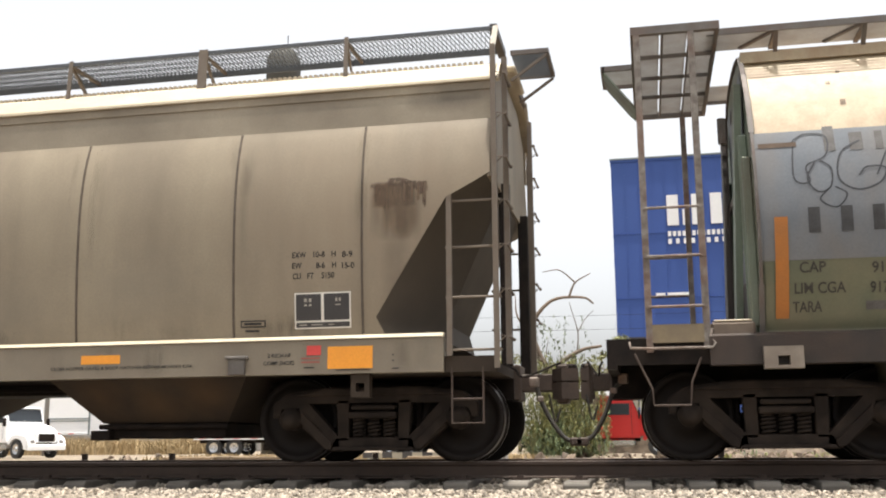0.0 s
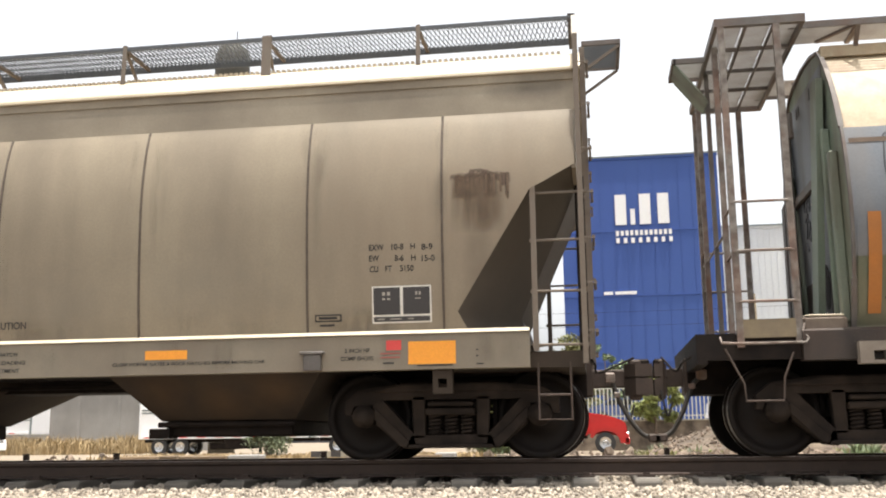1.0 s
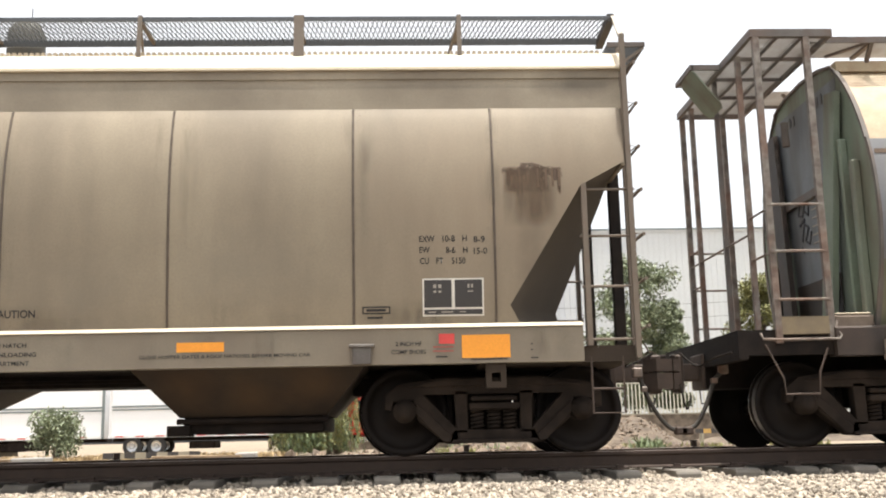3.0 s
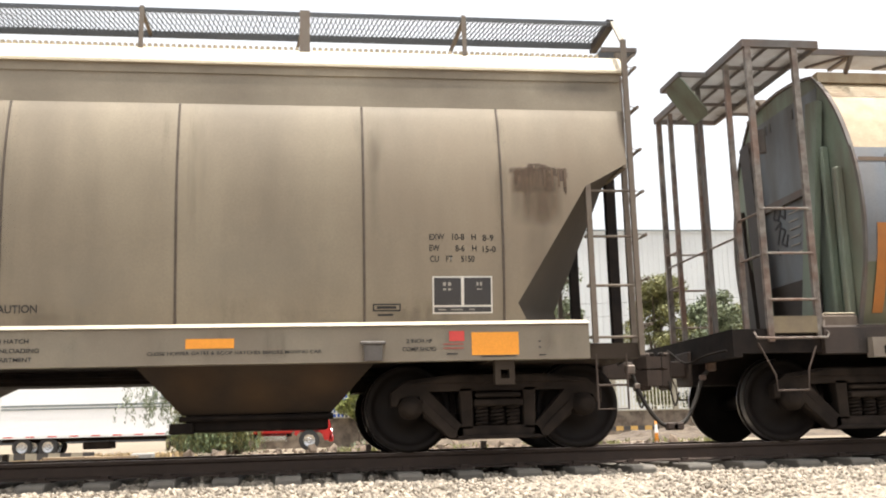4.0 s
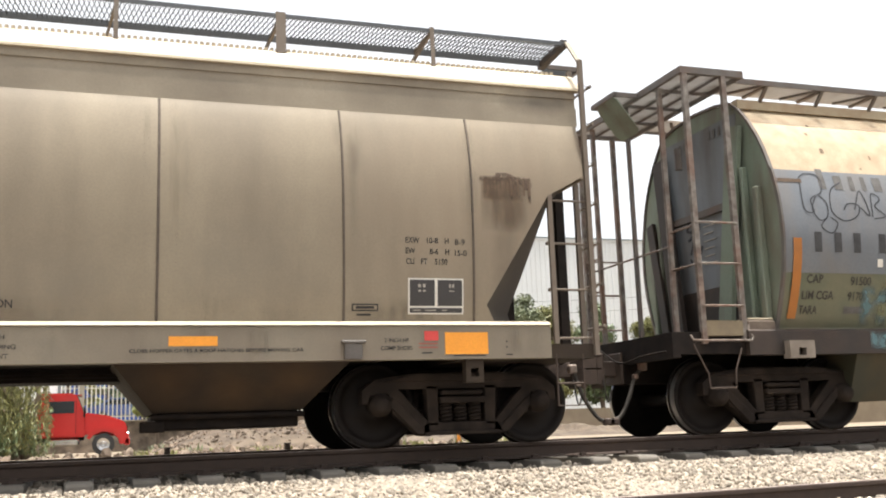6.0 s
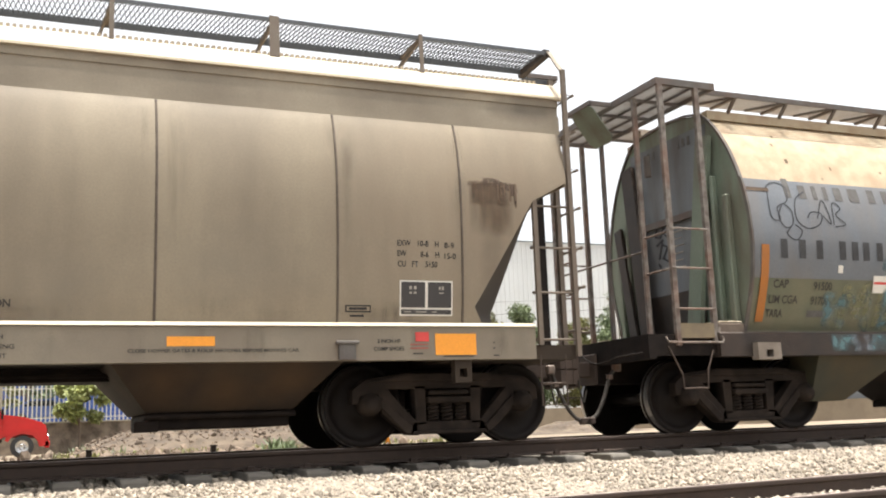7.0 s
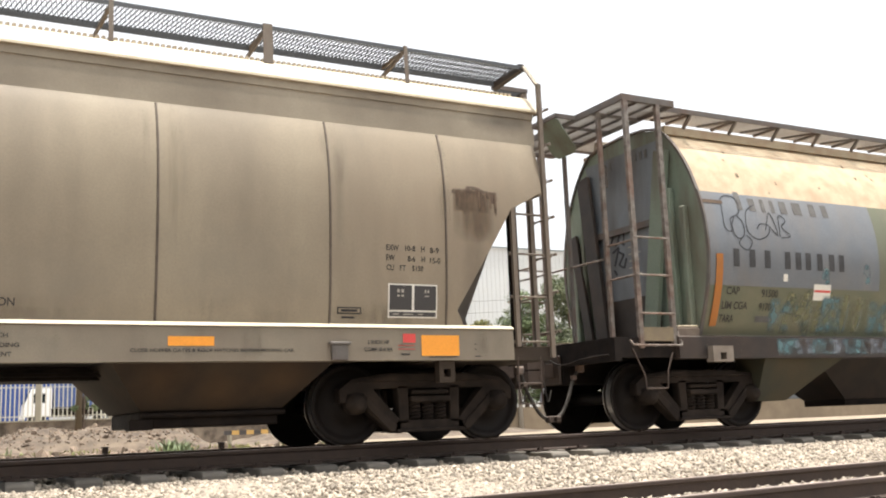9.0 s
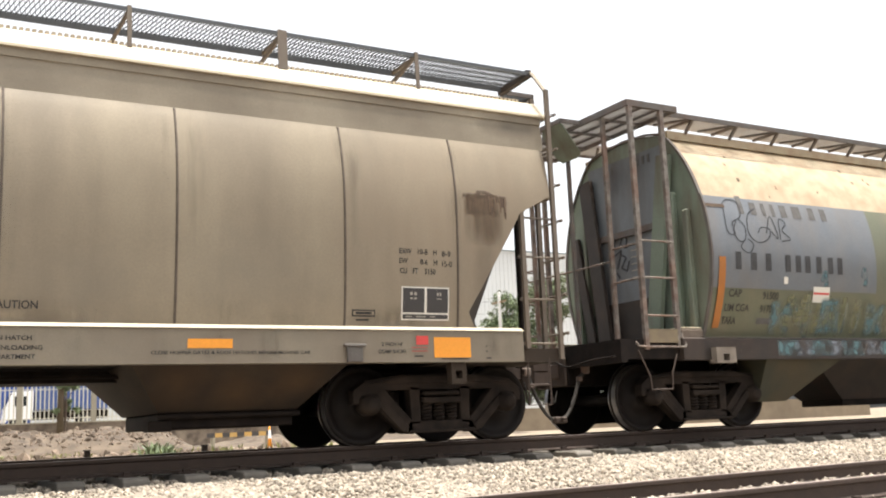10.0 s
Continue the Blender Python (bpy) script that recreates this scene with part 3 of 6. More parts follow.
    part("hatch_coaming", boxes((-HX(-2.3), HX(-2.3), -0.42, 0.42, 4.30, 4.42), bevel=0.02), "hopper_roof", car)
    for X in np.arange(-17.6, -2.2, 1.07):
        part("hatch_cover", boxes((HX(X), HX(X) + 0.98, -0.46, 0.46, 4.422, 4.49), bevel=0.025), "hopper_roof", car)
    for X in np.arange(-17.9, -2.0, 0.62):
        part("hatch_hinge", boxes((HX(X), HX(X) + 0.06, -0.60, -0.47, 4.36, 4.45)), "ladder", car)
    hinge_line = boxes(*[(HX(X) - 0.018, HX(X) + 0.018, -1.22, -1.16, 4.215, 4.262) for X in np.arange(-9.5, -1.9, 0.06)])
    tagged(part("roof_cleat", hinge_line, "hopper_roof", car, "row of small dusty roof cleats"), kind="stuff")
    for s in (-1, 1):
        part("hatch_bar", boxes((-HX(-2.3), HX(-2.3), *sorted((s * 0.60, s * 0.64)), 4.40, 4.45)), "ladder", car)
    # crossover platforms and ladders at the ends
    for k in (-1, 1):
        xa, xb = k * HX(-1.70), k * HX(-1.29)
        ya, yb, zp = -0.62, 0.22, 4.585
        bm = boxes((*sorted((xb - 0.02, xb + 0.02)), ya, yb, zp - 0.045, zp + 0.01), (*sorted((xa, xb - k * 0.021)), ya, ya + 0.02, zp - 0.045, zp + 0.01), (*sorted((xa, xb - k * 0.021)), yb - 0.02, yb, zp - 0.045, zp + 0.01))
        cp = part("crossover_platform", bm, "fxe_steel", car, "dark framed crossover platform of open grating")
        each("grating_bar", [(*sorted((xa, xb - k * 0.022)), y - 0.005, y + 0.005, zp - 0.03, zp) for y in np.arange(ya + 0.07, yb - 0.04, 0.055)], "grating", cp)
        for y in (ya + 0.02, yb - 0.02):
            bm = bar(bmesh.new(), (xa, y, 4.24), (xb, y, zp - 0.06), 0.03)
            part("platform_bracket", bm, "ladder", cp)
        for s in (-1, 1):
            X1, X2 = k * HX(-1.765), k * HX(-2.235)
            Y = s * 1.60
            zr = (1.12, 1.65, 2.16, 2.64)
            ladder(car, [((X1, Y, 0.93), (X1, Y, 4.29)), ((X2, Y, 1.06), (X2, Y, 2.72))], [((X2 - k * 0.03, Y - s * 0.03, z), (X1 + k * 0.03, Y - s * 0.03, z)) for z in zr], "ladder", "side_ladder", 0.046)
            Y2 = s * 1.18
            X3 = k * HX(-1.70)
            lad = ladder(car, [((X3, Y2, 1.0), (X3, Y2, 4.3))], [((X3 + k * 0.05, Y2, z), (X3 + k * 0.05, s * 1.60, z)) for z in (1.25, 1.72, 2.17, 2.63, 3.08, 3.54, 3.98)], "ladder", "end_ladder", 0.05)
            for z in (1.25, 1.72, 2.17, 2.63, 3.08, 3.54, 3.98):
                bm = tube(bmesh.new(), [(X1, Y + s * 0.0, z - 0.08), (X1 + k * 0.09, Y, z), (X1, Y, z + 0.01)], 0.009, 5)
                part("rung_bracket", bm, "ladder", lad)
            bm = bmesh.new()
            a, b = k * HX(-2.225), k * HX(-1.915)
            tube(bm, [(a, s * 1.55, 0.95), (a, s * 1.55, 0.39), (b, s * 1.55, 0.39), (b, s * 1.55, 0.95)], 0.012, 6)
            tube(bm, [(a, s * 1.55, 0.63), (b, s * 1.55, 0.63)], 0.012, 6)
            part("sill_step", bm, "coupler", car)
        bogie(car, k * HX(-3.15))
        coupler(car, k * HX(H_END), k, 0.72)
    # hopper bays: tapered skirts with gate boxes
    for xl, xr, bl, br in ((-6.72, -4.42, -6.32, -4.84), (-11.9, -8.34, -11.1, -9.14), (-15.82, -13.52, -15.4, -13.92)):
        bm = bmesh.new()
        loft(bm, [[(HX(u), -y, z), (HX(v), -y, z), (HX(v), y, z), (HX(u), y, z)] for u, v, y, z in ((xl, xr, 1.42, 0.925), (bl, br, 0.88, 0.44))], True)
        bay = part("hopper_bay", bm, "hopper_low", car, "grimy tapered hopper bay, darkened for underside shade")
        part("outlet_gate", boxes((HX(bl) + 0.03, HX(br) - 0.03, -0.85, 0.85, 0.27, 0.44), bevel=0.015), "black", bay)
        part("gate_rack", boxes((HX(bl) - 0.12, HX(bl) + 0.12, -0.95, -0.7, 0.25, 0.36), bevel=0.008), "black", bay)
        part("gate_shaft", tube(bmesh.new(), [(HX(bl) - 0.02, -0.92, 0.40), (HX(br) + 0.02, -0.92, 0.40)], 0.03, 8), "black", bay)
    part("centre_sill", boxes((-HX(-4.4), HX(-4.4), -0.3, 0.3, 0.80, 1.0)), "black", car)
    part("floor_plate", boxes((-HX(-4.0), HX(-4.0), -1.43, 1.43, 0.93, 0.98)), "black", car)
    # bolster lugs and a bracket box on the near and far sills
    for s in (-1, 1):
        for k in (-1, 1):
            x = k * HX(-3.16)
            bm = bmesh.new()
            y = sorted((s * 1.45, s * 1.56))
            for sp in ((x - 0.10, x - 0.045, *y, 0.66, 0.905), (x + 0.045, x + 0.10, *y, 0.66, 0.905), (x - 0.045, x + 0.045, *y, 0.66, 0.72), (x - 0.045, x + 0.045, *y, 0.81, 0.905)):
                box(bm, *sp)
            part("jacking_lug", bm, "hopper_low", car)
        bm = boxes((HX(-4.575), HX(-4.335), *sorted((s * 1.60, s * 1.66)), 1.075, 1.105), (HX(-4.545), HX(-4.365), *sorted((s * 1.60, s * 1.64)), 0.91, 1.075), bevel=0.006)
        part("card_holder", bm, "fxe_steel", car)
    # markings of the near side
    flat = lambda z: -1.601
    patch(HX(-3.49), HX(-3.02), 0.955, 1.185, "orange", car, "reflector", flat, rows=1, label="orange reflective panel")
    patch(HX(-6.22), HX(-5.77), 1.06, 1.155, "orange", car, "reflector", flat, rows=1, label="orange reflective panel")
    patch(HX(-3.71), HX(-3.56), 1.10, 1.20, "red", car, "placard", flat, rows=1, label="small red placard")
    pn = patch(HX(-3.86), HX(-3.26), 1.38, 1.75, "white", car, "stencil_panel", h_skin, label="black stencil panel with white borders")
    for x0, x1, z0, z1 in ((-3.845, -3.575, 1.465, 1.735), (-3.545, -3.275, 1.465, 1.735), (-3.845, -3.275, 1.395, 1.445)):
        patch(HX(x0), HX(x1), z0, z1, "panel", pn, "black_field", h_skin, 0.008)
    for x0, x1, z0, z1 in ((-3.755, -3.725, 1.655, 1.69), (-3.705, -3.675, 1.655, 1.69), (-3.755, -3.725, 1.61, 1.63), (-3.705, -3.675, 1.61, 1.63), (-3.42, -3.40, 1.655, 1.69), (-3.385, -3.365, 1.655, 1.69), (-3.42, -3.365, 1.615, 1.625), (-3.81, -3.73, 1.414, 1.426), (-3.68, -3.56, 1.414, 1.426), (-3.50, -3.44, 1.414, 1.426)):
        patch(HX(x0), HX(x1), z0, z1, "dim_white", pn, "white_bar", h_skin, 0.012, rows=1)
    bx = patch(HX(-4.45), HX(-4.175), 1.41, 1.485, "letter", car, "stencil_box", h_skin, rows=1)
    patch(HX(-4.435), HX(-4.19), 1.425, 1.47, "hopper", bx, "field", h_skin, 0.008, rows=1)
    patch(HX(-4.41), HX(-4.22), 1.435, 1.46, "letter", bx, "bar", h_skin, 0.012, rows=1)
    patch(HX(-4.40), HX(-4.25), 1.365, 1.385, "letter", car, "stencil_bar", h_skin, rows=1)
    for words, x0, x1, z in (("EXW", -3.885, -3.73, 2.115), ("10-8", -3.655, -3.53, 2.115), ("H", -3.46, -3.415, 2.115), ("8-9", -3.35, -3.235, 2.105),
                             ("EW", -3.885, -3.78, 2.005), ("8-6", -3.625, -3.53, 2.0), ("H", -3.455, -3.41, 2.0), ("15-0", -3.35, -3.215, 1.99),
                             ("CU", -3.88, -3.79, 1.895), ("FT", -3.72, -3.65, 1.895), ("5150", -3.57, -3.43, 1.895)):
        lettering(words, 0.062, HX(x0), 0, z, "letter", car, width=x1 - x0, skin=h_skin)
    lettering("CAUTION", 0.075, HX(-8.0), 0, 1.43, "letter", car, width=0.43, skin=h_skin)
    for words, x0, x1, z in (("OPEN HATCH", -8.04, -7.62, 1.135), ("FOR UNLOADING", -8.08, -7.52, 1.045), ("COMPARTMENT", -8.06, -7.585, 0.96),
                             ("CLOSE HOPPER GATES & ROOF HATCHES BEFORE MOVING CAR", -6.57, -4.90, 1.0), ("2 INCH HF", -4.13, -3.87, 1.085), ("COMP SHOES", -4.17, -3.83, 1.005)):
        lettering(words, 0.042 if "CLOSE" not in words else 0.034, HX(x0), -1.601, z, "letter", car, width=x1 - x0)
    for x0, x1, z, m in ((-3.77, -3.57, 1.062, "red_faded"), (-3.77, -3.57, 1.022, "red_faded"), (-3.74, -3.63, 0.965, "letter"), (-3.40, -3.05, 0.935, "letter"), (-2.82, -2.80, 1.08, "letter"), (-2.82, -2.80, 1.02, "letter"), (-2.82, -2.75, 0.94, "letter")):
        patch(HX(x0), HX(x1), z, z + 0.014, m, car, "stencil_bar", flat, rows=1)
    # the rust-brown scar and its drips
    rnd = random.Random(5)
    bm = bmesh.new()
    top = lambda u: float(np.interp(u, [0, 0.03, 0.28, 0.34, 0.42, 0.60, 0.66, 0.95, 1.0], [2.835, 2.86, 2.868, 2.905, 2.915, 2.905, 2.875, 2.86, 2.84])) + 0.006 * math.sin(41 * u)
    low = lambda u: top(u) - (0.05 if u < 0.12 else 0.11 + 0.03 * math.sin(23 * u))
    n = 24
    loft(bm, [[(HX(-3.06 + 0.62 * i / n), h_skin(z) - 0.005, z) for i in range(n + 1) for z in [f(i / n)]] for f in (top, low)])
    part("rust_scar", bm, "rust_edge", car, "brown rust scar with drips")
    patch(HX(-3.04), HX(-2.56), 2.60, 2.88, "rust_wash", car, "rust_stain", h_skin, 0.0058)
    patch(HX(-3.06), HX(-2.50), 2.25, 2.88, "rust_soft", car, "rust_stain", h_skin, 0.0065, "soft brown rust stain")
    patch(HX(-2.98), HX(-2.62), 1.95, 2.72, "grime_wash", car, "rust_stain", h_skin, 0.008)
    for i in range(16):
        u = -3.02 + 0.55 * rnd.random()
        d = rnd.uniform(0.10, 0.30)
        patch(HX(u), HX(u + rnd.uniform(0.012, 0.03)), 2.85 - d, 2.85, "rust_wash", car, "rust_drip", h_skin, 0.0095, rows=2)
    for u in (-2.70, -2.62, -2.555, -2.485):
        patch(HX(u), HX(u + 0.022), 2.66, 2.85, "rust", car, "rust_drip", h_skin, 0.0102, rows=3)
    # grime that has run down beside the seams
    for X in (-3.14, -4.53, -6.33, -7.93, -10.12):
        for k in range(3):
            u, w, d = rnd.uniform(-0.16, 0.10), rnd.uniform(0.08, 0.22), rnd.uniform(0.7, 2.0)
            patch(HX(X + u), HX(X + u + w), 3.52 - d, 3.52, "grime_wash", car, "grime_streak", h_skin, 0.0135 + 0.001 * k, rows=14)
    for i in range(9):
        u, w = rnd.uniform(-8.2, -2.9), rnd.uniform(0.3, 0.9)
        patch(HX(u), HX(min(u + w, -2.75)), 1.27, 1.27 + rnd.uniform(0.15, 0.4), "grime_wash", car, "grime_streak", h_skin, 0.0025 + 0.0002 * i, rows=4)
    for i in range(12):
        u, w = rnd.uniform(-8.2, -2.6), rnd.uniform(0.06, 0.25)
        patch(HX(u), HX(min(u + w, -2.35)), 0.93, 1.25, "grime_wash", car, "grime_streak", flat, 0.0015 + 0.0002 * i, rows=1)
    # brake rod and air pipe below the sill, seen between bays
    part("train_pipe", tube(bmesh.new(), [(-HX(-2), -0.5, 0.85), (HX(-2), -0.5, 0.85)], 0.025, 6), "black", car)
    return car


hopper = hopper_car()

# the second wagon: rounded sides, faded green, grey and tan
F_END, F_MID = -0.72, 7.4
FX = lambda X: SPAN(X) - SPAN(F_MID)
F_PROFILE = smooth_profile([(1.22, 1.31), (1.5, 1.43), (1.9, 1.56), (2.3, 1.62), (2.7, 1.605), (3.1, 1.52), (3.5, 1.36), (3.8, 1.18), (4.05, 0.97), (4.18, 0.82)])
f_skin = skin_of(F_PROFILE)


def tank_car():
    car = thing("hopper_car", (SPAN(F_MID), YC, 0), "faded green and tan covered hopper wagon with graffiti", "railway wagon", "wagons of the train")
    e = FX(0.75)
    for s in (-1, 1):
        def band(z0, z1, x0, x1, mat, name, label, lift=0.0):
            zs = [z0] + [z for z, h in F_PROFILE if z0 < z < z1] + [z1]
            bm = bmesh.new()
            loft(bm, [[(x, -s * (f_skin(z) - lift), z) for x in np.linspace(x0, x1, 9)] for z in zs])
            return part(name, bm, mat, car, label, True)
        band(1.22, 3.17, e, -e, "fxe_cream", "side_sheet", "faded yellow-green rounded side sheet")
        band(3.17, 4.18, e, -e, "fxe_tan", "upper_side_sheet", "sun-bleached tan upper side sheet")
        band(1.89, 3.17, FX(0.76), FX(4.08), "fxe_grey", "grey_panel", "faded grey-blue painted panel", 0.006)
        bm = bmesh.new()
        prism(bm, [(s * 1.30, 0.92), (s * 1.50, 0.92), (s * 1.50, 1.2), (s * 1.44, 1.23), (s * 1.30, 1.23)], FX(0.25), -FX(0.25), "x")
        part("side_sill", bm, "fxe_sill", car, "worn dark brown side sill")
        part("roof_rail", boxes((e, -e, *sorted((s * 0.84, s * 0.97)), 4.10, 4.22)), "fxe_tan", car)
        # running board with open brackets
        rb = part("running_board", boxes((FX(0.41), -FX(0.41), *sorted((s * 1.14, s * 1.16)), 4.36, 4.43)), "fxe_steel", car, "slatted running board along the roof")
        each("slat", [(FX(0.41), -FX(0.41), *sorted((s * y, s * (y + 0.02))), 4.395, 4.41) for y in np.arange(0.60, 1.12, 0.042)], "deck", rb)
        for X in np.arange(1.1, 14.0, 0.86):
            bm = bmesh.new()
            bar(bm, (FX(X), s * 0.95, 4.20), (FX(X), s * 1.13, 4.37), 0.045, 0.03)
            bar(bm, (FX(X) - 0.33, s * 0.66, 4.385), (FX(X), s * 1.13, 4.385), 0.04, 0.03)
            bar(bm, (FX(X), s * 0.62, 4.375), (FX(X), s * 1.14, 4.375), 0.05, 0.03)
            part("bracket", bm, "fxe_steel", rb)
    bm = bmesh.new()
    loft(bm, [[(x, y, z) for y, z in ((-0.84, 4.18), (-0.5, 4.25), (0, 4.28), (0.5, 4.25), (0.84, 4.18))] for x in (e, -e)])
    part("roof", bm, "fxe_tan", car, "", True)
    part("hatch_trough", boxes((e + 0.6, -e - 0.6, -0.35, 0.35, 4.26, 4.36), bevel=0.03), "fxe_tan", car)
    half = [(h, z) for z, h in F_PROFILE]
    ring = [(-h, z) for h, z in half] + [(-0.5, 4.25), (0, 4.28), (0.5, 4.25)] + [(h, z) for h, z in half[::-1]]
    for k in (-1, 1):
        def sx(a, b):
            lo, hi = sorted((FX(a), FX(b)))
            return (lo, hi) if k > 0 else (-hi, -lo)
        bm = bmesh.new()
        prism(bm, ring, *sx(0.75, 0.79), "x")
        es = part("end_sheet", bm, "fxe_green", car, "faded green end sheet with rust")
        bm = bmesh.new()
        outer = [(y * 1.012, 2.4 + (z - 2.4) * 1.012) for y, z in ring]
        for a, b in zip(range(len(ring)), range(1, len(ring))):
            bar(bm, (sx(0.75, 0.79)[0] if k > 0 else sx(0.75, 0.79)[1], outer[a][0], outer[a][1]), (sx(0.75, 0.79)[0] if k > 0 else sx(0.75, 0.79)[1], outer[b][0], outer[b][1]), 0.05, 0.03)
        part("end_rim", bm, "fxe_steel", es)
        bm = bmesh.new()
        prism(bm, [(-0.62, 1.9), (0.62, 1.9), (0.74, 2.9), (0.92, 4.05), (-0.92, 4.05), (-0.74, 2.9)], *sx(0.742, 0.75), "x")
        part("end_panel", bm, "fxe_end", es, "grey-blue painted end panel")
        bm = bmesh.new()
        prism(bm, [(-0.60, 1.21), (0.60, 1.21), (0.62, 1.9), (-0.62, 1.9)], *sx(0.738, 0.75), "x")
        part("lower_end_panel", bm, "fxe_sill", es, "rust-brown lower end panel")
        part("end_ledge", boxes((*sx(0.69, 0.742), -0.80, 0.80, 2.86, 2.95)), "fxe_steel", es)
        for y0, y1, z0, z1 in ((-1.32, -1.22, 1.3, 3.0), (1.22, 1.32, 1.3, 3.0), (-1.06, -0.99, 1.25, 3.3), (0.99, 1.06, 1.25, 3.3)):
            part("end_stiffener", boxes((*sx(0.66, 0.75), y0, y1, z0, z1), bevel=0.015), "fxe_green", es)
        for y in (-0.50, 0.50):
            xs = sx(0.60, 0.69)
            xo, xi = (xs[0], xs[1]) if k > 0 else (xs[1], xs[0])
            bm = bar(bmesh.new(), (xi, y * 1.86, 3.86), (xo, y * 1.05, 1.18), 0.27, 0.07, (1, 0, 0))
            part("end_brace", bm, "fxe_sill" if y > 0 else "fxe_green", car, "raking end brace")
            bm = bar(bmesh.new(), (xi, y * 2.55, 3.0), (xo, y * 1.7, 1.2), 0.17, 0.06, (1, 0, 0))
            if y > 0:
                part("end_brace", bm, "fxe_sill", car, "short brown raking end brace")
            else:
                bm.free()
        bm = bmesh.new()
        prism(bm, [(-0.10 + 0.13 * math.cos(a) - 0.35, 1.75 + 0.24 * math.sin(a)) for a in np.linspace(0, 2 * math.pi, 20)[:-1]], *sx(0.733, 0.742), "x")
        part("access_port", bm, "black", es)
        part("end_deck", boxes((*sx(F_END, 0.75), -1.42, 1.42, 1.12, 1.20), (*sx(F_END, -0.62), -1.42, 1.42, 0.90, 1.12), (*sx(-0.62, 0.25), -1.42, -1.36, 0.94, 1.12), (*sx(-0.62, 0.25), 1.36, 1.42, 0.94, 1.12)), "black", car)
        part("draft_sill", boxes((*sx(F_END, 2.2), -0.25, 0.25, 0.66, 1.05)), "black", car)
        # the high end platform on posts
        x0, x1 = sx(-0.345, 0.50)
        pf = part("end_platform", boxes((x0 - 0.02, x1 + 0.02, -1.46, -1.40, 4.314, 4.40), (x0 - 0.02, x1 + 0.02, 1.40, 1.46, 4.314, 4.40), (x0 - 0.02, x0 + 0.02, -1.40, 1.40, 4.314, 4.40), (x1 - 0.02, x1 + 0.02, -1.40, 1.40, 4.314, 4.40)), "fxe_steel", car, "high end platform of open grating")
        n = 3
        for a in range(n):
            for y in np.arange(-1.40, 1.25, 0.35):
                u0, u1 = x0 + (x1 - x0) * a / n + 0.012, x0 + (x1 - x0) * (a + 1) / n - 0.012
                bm = boxes(*[(u0, u1, v - 0.006, v + 0.006, 4.362, 4.378) for v in np.arange(y + 0.018, y + 0.325, 0.034)])
                box(bm, u0 - 0.004, u0 + 0.006, y + 0.01, y + 0.33, 4.358, 4.38)
                box(bm, u1 - 0.006, u1 + 0.004, y + 0.01, y + 0.33, 4.358, 4.38)
                part("grating_panel", bm, "deck", pf)
        each("platform_joist", [(x0, x1, y - 0.012, y + 0.012, 4.315, 4.355) for y in (-0.73, -0.05, 0.62)], "fxe_steel", pf)
        each("platform_joist", [(x0 + (x1 - x0) * u - 0.01, x0 + (x1 - x0) * u + 0.01, -1.39, 1.39, 4.325, 4.355) for u in (0.36, 0.68)], "fxe_steel", pf)
        xa, xb = (sx(-0.69, -0.345) if k > 0 else sx(-0.69, -0.345)[::-1])
        bm = boxes((*sorted((xa - 0.02 * k, xa + 0.02 * k)), -0.42, 0.22, 4.33, 4.39), (*sorted((xa, xb)), -0.42, -0.39, 4.33, 4.39), (*sorted((xa, xb)), 0.19, 0.22, 4.33, 4.39))
        st = part("crossover_step", bm, "fxe_steel", pf)
        each("grating_bar", [(*sorted((xa, xb)), y - 0.008, y + 0.008, 4.355, 4.378) for y in np.arange(-0.36, 0.18, 0.055)], "deck", st)
        bm = bmesh.new()
        way = Vector((xb - xa, 0, 3.885 - 4.34))
        lie = [(0.0, -0.36), (0.0, 0.04), (0.14, 0.13), (0.86, 0.13), (1.0, 0.06), (1.0, -0.34), (0.9, -0.41), (0.1, -0.41)]
        off = Vector((way.z, 0, -way.x)).normalized() * 0.008
        rings = [[bm.verts.new(Vector((xa, y, 4.34)) + way * u + off * d) for u, y in lie] for d in (-1, 1)]
        for q in range(len(lie)):
            bm.faces.new((rings[0][q], rings[0][(q + 1) % len(lie)], rings[1][(q + 1) % len(lie)], rings[1][q]))
        bm.faces.new(rings[0]), bm.faces.new(rings[1][::-1])
        part("kick_plate", bm, "fxe_green", pf, "grey-green sloping kick plate with clipped corners")
        for s in (-1, 1):
            Xa, Xb = (FX(-0.305), FX(0.235)) if k > 0 else (-FX(-0.305), -FX(0.235))
            Y = s * 1.43
            ladder(car, [((Xa, Y, 1.06), (Xa, Y, 4.32)), ((Xb, Y, 1.1), (Xb, Y, 4.32))], [((Xa, Y + s * 0.03, z), (Xb, Y + s * 0.03, z)) for z in (1.503, 2.0, 2.487)], "fxe_ladder", "side_ladder", 0.056)
            Y2 = -0.85 if s < 0 else 1.0
            lad = ladder(car, [((Xa, Y2, 1.15), (Xa, Y2, 4.32))], [((Xa, Y2, z), (Xa, Y, z)) for z in (2.0, 2.46)], "fxe_ladder", "end_post", 0.05)
            if s < 0:
                part("end_post", bar(bmesh.new(), (Xa, 0.0, 1.15), (Xa, 0.0, 4.32), 0.05), "fxe_steel", car)
                part("end_rod", tube(bmesh.new(), [(Xa, -0.85, 2.30), (Xa, 1.43, 2.30)], 0.014, 6), "fxe_ladder", car)
            part("step_plate", boxes((*sorted((Xa + 0.03 * k, Xb - 0.03 * k)), *sorted((s * 1.42, s * 1.46)), 1.15, 1.33)), "yellow_plate", car, "dirty yellow plate at the ladder foot")
            bm = bmesh.new()
